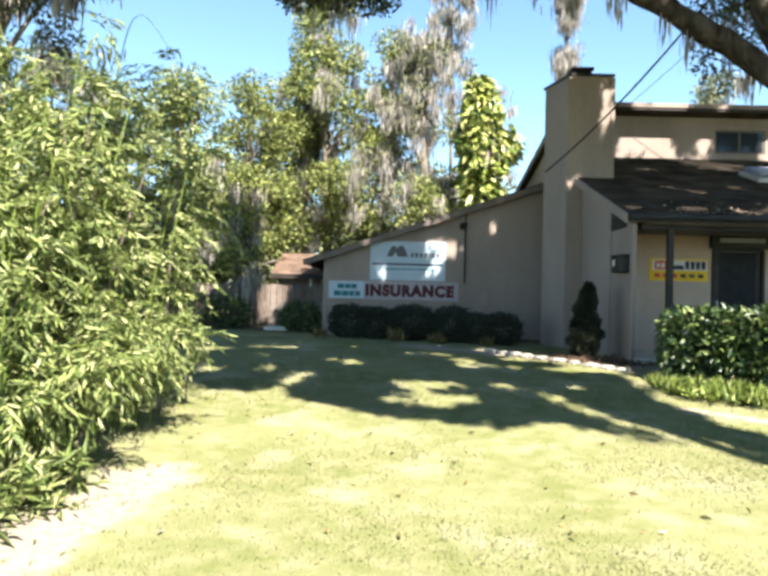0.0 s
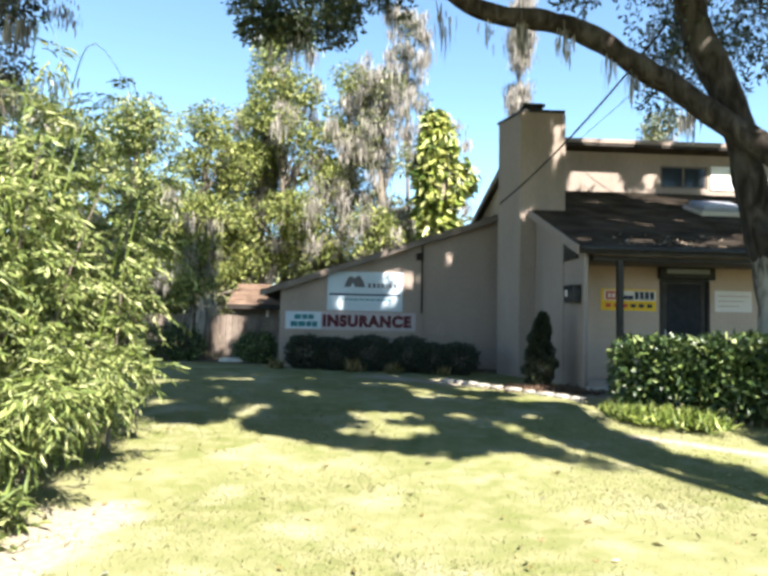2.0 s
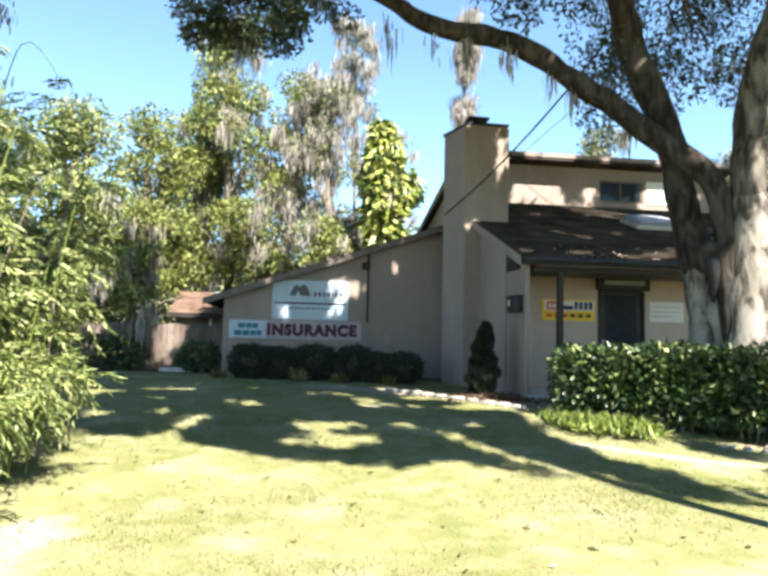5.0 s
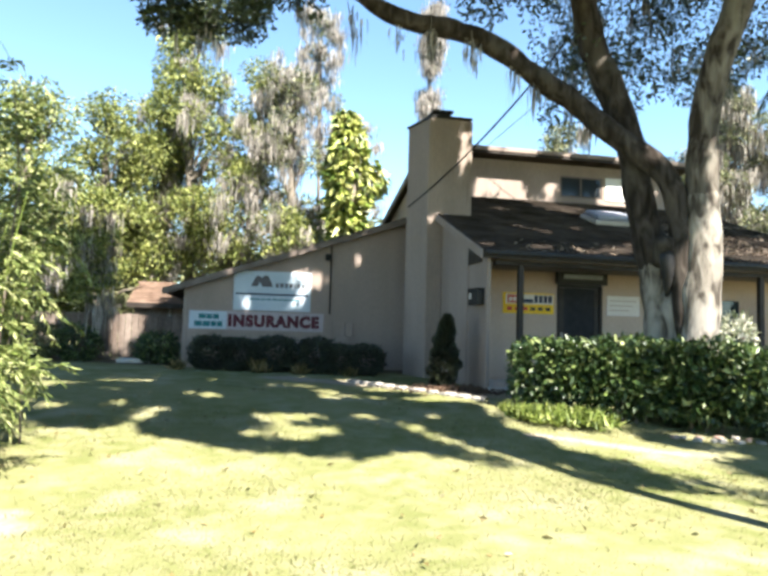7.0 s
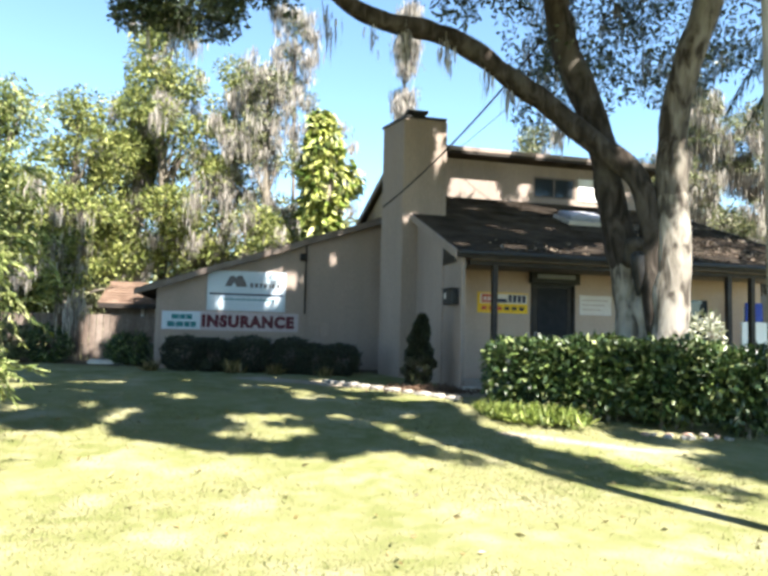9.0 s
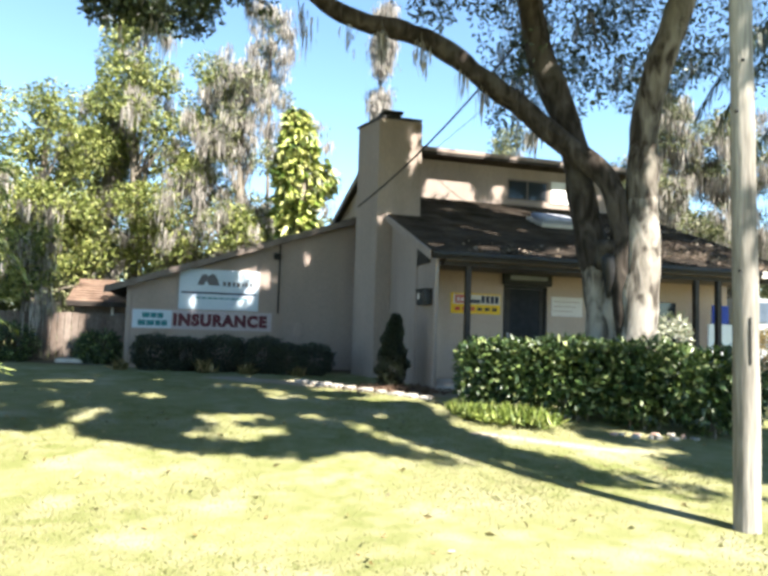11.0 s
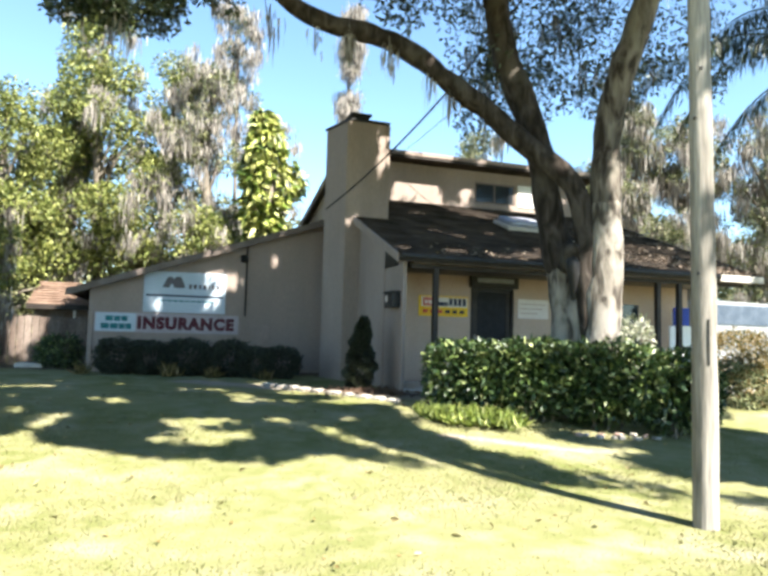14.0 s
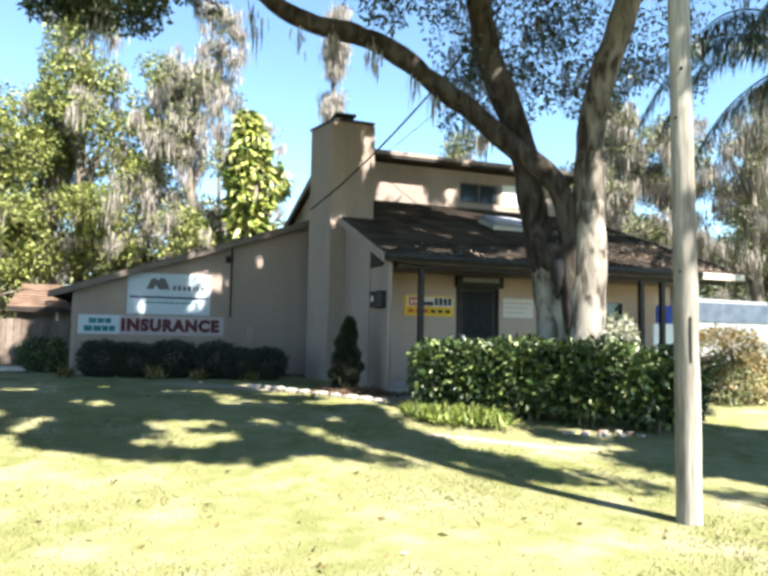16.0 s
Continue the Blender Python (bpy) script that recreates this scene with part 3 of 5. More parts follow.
# upper storey with its clerestory window
obox("upper_wall", (4.78, UP_Y, 5.0), (9.0, UP_Y + 0.16, 6.75), M_TAUPE, 0.0)
obox("upper_wall", (9.0, UP_Y, 6.4), (10.4, UP_Y + 0.16, 6.75), M_TAUPE, 0.0)
obox("upper_wall", (9.0, UP_Y, 5.0), (10.4, UP_Y + 0.16, 5.74), M_TAUPE, 0.0)
obox("upper_wall", (10.4, UP_Y, 5.0), (13.0, UP_Y + 0.16, 6.75), M_TAUPE, 0.0)
win = obox("clerestory_window", (9.005, UP_Y + 0.03, 5.745), (10.395, UP_Y + 0.1, 6.395), M_EDGE, 0.004, "clerestory window with dark panes")
for x in (9.06, 9.73):
    obox("pane", (x, UP_Y + 0.012, 5.8), (x + 0.6, UP_Y + 0.028, 6.34), M_GLASS, 0.0, parent=win)
# white panel added to paint the sunlit part beside the dark panes
obox("clerestory_window", (10.5, UP_Y - 0.03, 5.72), (11.6, UP_Y - 0.002, 6.42), M_WHITE, 0.006, "white panel painting the sunlit part beside the clerestory window")
up0, up1 = (4.65, 17.85, 6.98), (13.2, 17.85, 6.98)
on_office("upper_roof", stepped_roof(((4.65, 25.5, 5.25), (13.2, 25.5, 5.25)), (up0, up1), 30), M_SHINGLE, "weathered brown shingle roof sloping to the back")
obox("upper_fascia", (4.65, 17.79, 6.85), (13.2, 17.838, 6.97), M_TAUPE, 0.004, "weathered taupe edge board of the upper roof")
# dark strip that paints the shadow line below the upper roof edge
obox("fascia_shadow_strip", (4.65, 17.81, 6.77), (13.2, 17.838, 6.848), M_FASCIA, 0.004, "thin dark brown strip painting the shadow line below the roof edge")
bm = bmesh.new()
r0, r1 = Vector((4.64, 17.82, 6.74)), Vector((4.64, 25.4, 5.04))
prism(bm, [r0, r1, r1 + Vector((0, 0, 0.23)), r0 + Vector((0, 0, 0.23))], (-0.035, 0, 0))
on_office("rake_board", bm, M_EDGE, "taupe-brown raking roof board")

# chimney of four clad faces, with corner boards, a metal top and a flue cap
CA, CB, CC = Vector((4.12, 15.3, 0.2)), Vector((5.11, 15.3, 0.2)), Vector((3.8, 16.4, 0.2))
CD = CC + Vector((1.15, 0.1, 0))
chim = on_office("chimney", prism(bmesh.new(), [CA, CB, CD, CC], (0, 0, 6.6)), M_CHIM, "tall square chimney clad in taupe boards")
bm = bmesh.new()
mid = (CA + CB + CC + CD) / 4
prism(bm, [mid + (p - mid) * 1.06 + Vector((0, 0, 6.602)) for p in (CA, CB, CD, CC)], (0, 0, 0.06))
on_office("chimney_top", bm, M_BLACK, "dark metal chimney top", parent=chim)
bm = bmesh.new()
box(bm, (-0.2, -0.2, 0), (0.2, 0.2, 0.2), 0.01, Matrix.Translation(mid + Vector((0.0, 0, 6.665))))
box(bm, (-0.27, -0.27, 0.2), (0.27, 0.27, 0.27), 0.015, Matrix.Translation(mid + Vector((0.0, 0, 6.665))))
on_office("flue_cap", bm, M_BLACK, "black metal flue cap", parent=chim)
for p, d in ((CA, (-0.012, -0.014)), (CB, (0.0, -0.014))):
    obox("corner_board", (p.x - 0.05 + d[0], p.y - 0.016, 0.4), (p.x + 0.05 + d[0], p.y - 0.002, 6.78), M_CHIM, 0.003, parent=chim)
tilt = Matrix.Translation((9.05, 15.6, porch_roof_z(15.6))) @ Matrix.Rotation(math.atan(PITCH), 4, "X")
sk = on_office("skylight", box(bmesh.new(), (-0.6, -0.45, -0.02), (0.6, 0.45, 0.1), 0.01, tilt), M_TRIM, "pale framed dome skylight on the roof")
on_office("dome", box(bmesh.new(), (-0.54, -0.39, 0.09), (0.54, 0.39, 0.24), 0.07, tilt), M_SKYL, "cloudy plastic dome", parent=sk)

# pale tan leaf-shaped flecks added to paint the roof's sunlit patches
n = 2600
fx = np.concatenate([rng.uniform(9.8, 13.4, n * 9 // 10), rng.uniform(5.2, 9.8, n - n * 9 // 10)])
fy = EAVE_Y + 0.05 + 4.0 * rng.random(n) ** 1.6
fy = np.where(fx < 9.8, EAVE_Y + 0.05 + 0.9 * rng.random(n) ** 2, fy)
keep = np.array([noise.noise((a * 0.6, b * 1.4, 5.0)) for a, b in zip(fx, fy)]) > -0.12
fx, fy = fx[keep], fy[keep]
sun_flecks = leaves("roof_sun_flecks", np.stack([fx, fy, EAVE_Z + (fy - EAVE_Y) * PITCH + 0.03], 1), rng.normal(size=(len(fx), 3)) * [1, 1, 0.25] + [0, -0.2, -0.08], rng.uniform(0.06, 0.12, len(fx)), 0.05)
tagged(link_mesh("roof_sun_flecks", sun_flecks, leafy("sunlit_roof_fleck", [(0.0, (0.08, 0.058, 0.042)), (0.6, (0.17, 0.13, 0.1)), (1.0, (0.28, 0.23, 0.18))], 0.8, 0.1, 0.1)), "pale tan leaf-shaped flecks painting sunlight on the shingle roof", "leaves", kind="stuff")

# ---- signs and fittings on the walls ----
def sign(name, x0, x1, z0, z1, y, mat, label, thick=0.04):
    s = thing(name, ((x0 + x1) / 2, y, z0), label, "sign")
    boxed("board", (x0, y - thick, z0), (x1, y - 0.001, z1), mat, s, 0.006, origin=s.location)
    return s


def bar(s, name, x0, x1, z0, z1, mat, y, label=""):
    boxed(name, (x0, y - 0.008, z0), (x1, y - 0.001, z1), mat, s, 0.0, label, origin=s.location)


s1 = sign("panel_sign", -0.53, 1.53, 1.985, 3.05, WY - 0.03, M_SIGNW, "pale blue-white panel sign with a dark line, on the taupe wall")
f1 = WY - 0.03 - 0.04
bar(s1, "line", -0.47, 1.46, 2.40, 2.45, M_NAVY, f1, "dark blue dividing line")
bm = bmesh.new()
prism(bm, [(-0.08, f1 - 0.009, 2.63), (0.09, f1 - 0.009, 2.63), (0.16, f1 - 0.009, 2.75), (0.22, f1 - 0.009, 2.63), (0.5, f1 - 0.009, 2.63), (0.44, f1 - 0.009, 2.8), (0.36, f1 - 0.009, 2.93), (0.27, f1 - 0.009, 2.93), (0.2, f1 - 0.009, 2.87), (0.13, f1 - 0.009, 2.93), (0.04, f1 - 0.009, 2.9)], (0, 0.008, 0))
bmesh.ops.translate(bm, verts=bm.verts, vec=-s1.location)
part("emblem", bm, M_GREY, s1, "grey emblem shape")
x = 0.58
for w in (0.09, 0.1, 0.08, 0.11, 0.05, 0.09, 0.1):
    bar(s1, "lettering_bar", x, x + w * 0.85, 2.62, 2.74, M_GREY, f1)
    x += w + 0.03
for i in range(9):
    bar(s1, "lettering_bar", -0.1 + i * 0.15, 0.02 + i * 0.15, 2.27, 2.31, M_TEAL, f1)

s2 = sign("insurance_sign", -1.66, 1.9, 1.45, 1.95, WY - 0.03, M_SIGNP, "long off-white sign with maroon capital letters, on the taupe wall")
f2 = WY - 0.03 - 0.04
boxed("name_panel", (-1.63, f2 - 0.012, 1.47), (-0.68, f2 - 0.001, 1.93), M_SIGNW, s2, 0.003, "pale blue name panel", origin=s2.location)
for x0, x1, z0, z1 in ((-1.4, -1.22, 1.73, 1.86), (-1.2, -1.05, 1.73, 1.86), (-1.03, -0.88, 1.73, 1.86), (-1.5, -1.31, 1.53, 1.67), (-1.29, -1.1, 1.53, 1.67), (-1.08, -0.94, 1.53, 1.67), (-0.92, -0.78, 1.53, 1.67)):
    bar(s2, "lettering_bar", x0, x1, z0, z1, M_TEAL, f2 - 0.012)


def lettering(text, width, height, at, mat, parent, label):
    cu = bpy.data.curves.new("lettering", "FONT")
    cu.body, cu.size, cu.extrude, cu.offset = text, 1.0, 0.01, 0.07
    cu.space_character = 1.16
    tmp = new("lettering_source", cu)
    bpy.context.view_layer.update()
    me = bpy.data.meshes.new_from_object(tmp.evaluated_get(bpy.context.evaluated_depsgraph_get()))
    bpy.data.objects.remove(tmp)
    co = np.empty(len(me.vertices) * 3, dtype=np.float32)
    me.vertices.foreach_get("co", co)
    co = co.reshape(-1, 3)
    lo, hi = co.min(0), co.max(0)
    out = np.stack([(co[:, 0] - lo[0]) / (hi[0] - lo[0]) * width, -co[:, 2] * 0.5, (co[:, 1] - lo[1]) / (hi[1] - lo[1]) * height], 1)
    me.vertices.foreach_set("co", out.astype(np.float32).ravel())
    me.update()
    me.materials.clear()
    ob = link_mesh("lettering", me, mat, parent, label)
    ob.location = Vector(at) - parent.location
    return ob


lettering("INSURANCE", 2.42, 0.335, (-0.64, f2 - 0.008, 1.535), M_MAROON, s2, "maroon capitals INSURANCE")

s3 = sign("yellow_banner", 5.52, 6.76, 2.03, 2.5, FY, M_YELLOW, "yellow and dark printed banner on the peach porch wall", 0.02)
f3 = FY - 0.02
bar(s3, "white_band", 5.58, 6.74, 2.25, 2.47, M_PAPER, f3, "off-white upper band")
boxed("red_block", (5.62, f3 - 0.014, 2.27), (5.98, f3 - 0.009, 2.45), M_RED, s3, 0.0, "red printed block", origin=s3.location)
boxed("dark_block", (5.99, f3 - 0.014, 2.27), (6.24, f3 - 0.009, 2.36), M_NAVY, s3, 0.0, origin=s3.location)
for i in range(3):
    boxed("lettering_bar", (5.66 + i * 0.1, f3 - 0.018, 2.31), (5.73 + i * 0.1, f3 - 0.0145, 2.4), M_PAPER, s3, 0.0, origin=s3.location)
for i in range(4):
    boxed("lettering_bar", (6.27 + i * 0.115, f3 - 0.014, 2.28), (6.355 + i * 0.115, f3 - 0.009, 2.45), M_NAVY, s3, 0.0, origin=s3.location)
for i in range(6):
    bar(s3, "lettering_bar", 5.62 + i * 0.185, 5.74 + i * 0.185, 2.1, 2.18, M_POST if i > 2 else M_RED, f3)
s4 = sign("notice_board", 8.09, 8.93, 2.05, 2.51, FY, M_PAPER, "off-white notice board on the peach porch wall", 0.02)
for k in range(3):
    bar(s4, "lettering_bar", 8.15, 8.84 - 0.1 * k, 2.385 - k * 0.11, 2.405 - k * 0.11, M_CREAM, FY - 0.02)
s5 = sign("paper_notice", 9.08, 9.3, 2.02, 2.42, FY, M_SIGNW, "small pale blue paper notice on the porch wall", 0.01)

box1 = thing("wall_mailbox", (HX0, 12.45, 2.12), "small black metal mailbox on the taupe wall", "mailbox")
boxed("body", (HX0 - 0.17, 12.24, 2.12), (HX0 - 0.001, 12.78, 2.42), M_BLACK, box1, 0.02, origin=box1.location)
boxed("lid", (HX0 - 0.19, 12.22, 2.42), (HX0 - 0.001, 12.8, 2.45), M_FASCIA, box1, 0.01, origin=box1.location)
boxed("paper", (HX0 - 0.18, 12.56, 2.24), (HX0 - 0.171, 12.66, 2.36), M_PAPER, box1, 0.0, "white label", origin=box1.location)
lamp = thing("wall_floodlight", (1.98, WY, 3.42), "small dark floodlight on the taupe wall", "lamp")
boxed("bracket", (1.94, WY - 0.06, 3.42), (2.02, WY - 0.001, 3.56), M_BLACK, lamp, 0.01, origin=lamp.location)
part("head", box(bmesh.new(), (-0.09, -0.16, -0.08), (0.09, 0.0, 0.08), 0.02, pose(0, -0.07, 0.12, 25)), M_BLACK, lamp)
meter = thing("utility_box", (2.62, WY, 1.35), "small grey-taupe utility box on the wall", "utility box")
boxed("body", (2.5, WY - 0.1, 1.35), (2.72, WY - 0.001, 1.72), M_TAUPE, meter, 0.015, origin=meter.location)
boxed("conduit", (2.59, WY - 0.05, 0.5), (2.63, WY - 0.012, 1.349), M_TAUPE, meter, 0.008, origin=meter.location)

# ---- utility pole and wires ----
pole = thing("utility_pole", (4.555, 4.605, 0.0), "weathered grey wooden utility pole standing in the lawn", "pole")
part("shaft", tube([(0, 0, -0.3), (0.0, 0.0, 2.0), (-0.015, 0.035, 5.0), (-0.03, 0.06, 9.0)], [0.11, 0.103, 0.091, 0.078], 24, 0.05, 3), M_POLE, pole)
for z, a in ((3.6, 200), (4.05, 230), (2.2, 215)):
    part("bolt", box(bmesh.new(), (-0.012, -0.012, -0.012), (0.012, 0.012, 0.012), 0.003, Matrix.Translation((0.1 * math.cos(radians(a)) - 0.01, 0.1 * math.sin(radians(a)) + 0.02, z))), M_BLACK, pole)

part("slot", box(bmesh.new(), (-0.002, -0.01, 1.4), (0.014, 0.004, 1.8), 0.002, pose(0, 0, 0, 0, 0, -40) @ Matrix.Translation((0.02, -0.101, 0))), M_BLACK, pole, "dark upright slot")


def wire(a, b, sag, r, label):
    a, b = Vector(a), Vector(b)
    pts = [a.lerp(b, k / 10) - Vector((0, 0, sag * 4 * (k / 10) * (1 - k / 10))) for k in range(11)]
    ob = part("overhead_wire", tube(pts, [r] * 11, 6), M_BLACK)
    tagged(ob, label, "cable")


wire((3.57, 15.27, 4.54), (6.52, 10.4, 8.55), 0.36, 0.02, "black service wire running up from the house")
wire((6.4, 18.0, 6.9), (10.2, 14.0, 10.8), 0.1, 0.008, "thin overhead wire above the roof")

# ---- live oak over the hedge ----
oak = thing("live_oak", (6.95, 9.78, 0.3), "large live oak with forked grey trunk and hanging moss", "tree")
OAK_O = Vector((6.95, 9.78, 0.3))


def limb(name, points, radii, parent, o, mat=M_BARK, sides=30, wob=0.16, seed=2):
    return part(name, tube([Vector(p) - o for p in points], radii, sides, wob, seed), mat, parent)


limb("trunk", [(6.9, 9.7, -0.1), (6.9, 9.7, 0.9), (6.9, 9.68, 1.7), (6.89, 9.66, 2.3), (6.88, 9.66, 2.7)], [0.5, 0.4, 0.36, 0.3, 0.16], oak, OAK_O, sides=40, wob=0.2)
limb("stem", [(6.8, 9.93, -0.1), (6.76, 9.91, 1.2), (6.74, 9.92, 2.05), (6.63, 10.0, 2.95)], [0.4, 0.31, 0.29, 0.29], oak, OAK_O, seed=5)
# upper limbs wear the darker bark copies, which paint the shade on them
limb("limb", [(6.67, 9.97, 2.6), (6.61, 10.01, 3.04), (6.45, 10.11, 3.91), (6.27, 10.21, 5.08), (5.95, 10.42, 6.16), (5.68, 10.57, 7.26), (5.2, 10.7, 10.0)], [0.27, 0.3, 0.24, 0.245, 0.25, 0.24, 0.15], oak, OAK_O, seed=5, mat=M_BARK_SHADED)
limb("limb", [(7.06, 9.4, -0.1), (7.02, 9.38, 1.2), (7.02, 9.36, 2.05), (7.06, 9.32, 2.99), (7.06, 9.32, 3.81), (7.06, 9.32, 4.3)], [0.42, 0.34, 0.32, 0.3, 0.26, 0.2], oak, OAK_O, seed=8)
limb("limb", [(7.06, 9.32, 3.6), (7.06, 9.32, 4.58), (7.12, 9.29, 5.34), (7.29, 9.15, 6.28), (7.5, 8.98, 7.06), (8.2, 8.6, 9.6)], [0.26, 0.24, 0.23, 0.23, 0.23, 0.15], oak, OAK_O, seed=8, mat=M_BARK_HALF_SHADED)
limb("limb", [(6.8, 9.45, 1.6), (6.76, 9.44, 2.63), (6.72, 9.45, 3.56), (6.58, 9.55, 4.22), (6.29, 9.74, 4.58), (5.81, 10.03, 5.06), (5.21, 10.25, 5.62), (4.53, 10.35, 6.06), (3.84, 10.41, 6.49), (3.15, 10.43, 6.69), (2.38, 10.43, 6.75), (1.6, 10.28, 6.98), (0.6, 9.7, 7.6)], [0.14, 0.17, 0.165, 0.18, 0.19, 0.19, 0.185, 0.18, 0.175, 0.165, 0.15, 0.13, 0.08], oak, OAK_O, seed=11, mat=M_BARK_SHADED)
knot = part("broken_stub", tube([(-0.36, -0.16, 2.5), (-0.45, -0.28, 2.74), (-0.5, -0.34, 2.86), (-0.52, -0.36, 2.9)], [0.2, 0.16, 0.13, 0.04], 20, 0.2, 4), M_BARK_SHADED, oak, "stub of a broken limb")
# solid black lump that paints the hollow's dark inside; nothing is cut out
part("hollow", tube([(-0.36, -0.24, 1.95), (-0.42, -0.32, 2.3), (-0.46, -0.36, 2.6), (-0.47, -0.36, 2.68)], [0.03, 0.1, 0.11, 0.04], 14, 0.25, 6), M_BLACK, knot, "black lump painting the dark of a hollow below the stub")
# boughs that carry the crown
tips = []
for k in range(26):
    a0 = random.choice([(5.4, 10.64, 8.9), (8.0, 8.7, 9.0), (0.8, 9.8, 7.45)])
    e = Vector((random.uniform(-2.5, 12), random.uniform(1.0, 13), random.uniform(8.6, 11.5)))
    a0 = Vector(a0)
    m1 = a0.lerp(e, 0.5) + Vector((random.uniform(-0.5, 0.5), random.uniform(-0.5, 0.5), random.uniform(0.4, 1.0)))
    if m1.z - 1.6 < 0.62 * math.hypot(m1.x, m1.y):
        m1.z = 1.6 + 0.62 * math.hypot(m1.x, m1.y)
    limb("bough", [a0, m1, e], [0.1, 0.07, 0.03], oak, OAK_O, sides=7, wob=0.05, seed=k, mat=M_BARK_SHADED)
# the crown overhead, out of which the shade on lawn and house falls
spots = []
EDGE_X = (-9, -2.4, -1.5, -0.5, 0.0, 0.6, 1.4, 1.75, 2.1, 2.75, 3.2, 3.6, 5.5, 9)
EDGE_Y = (9.9, 9.2, 8.95, 8.4, 7.9, 7.7, 7.36, 7.8, 7.8, 7.2, 6.8, 6.5, 4.6, 3.5)
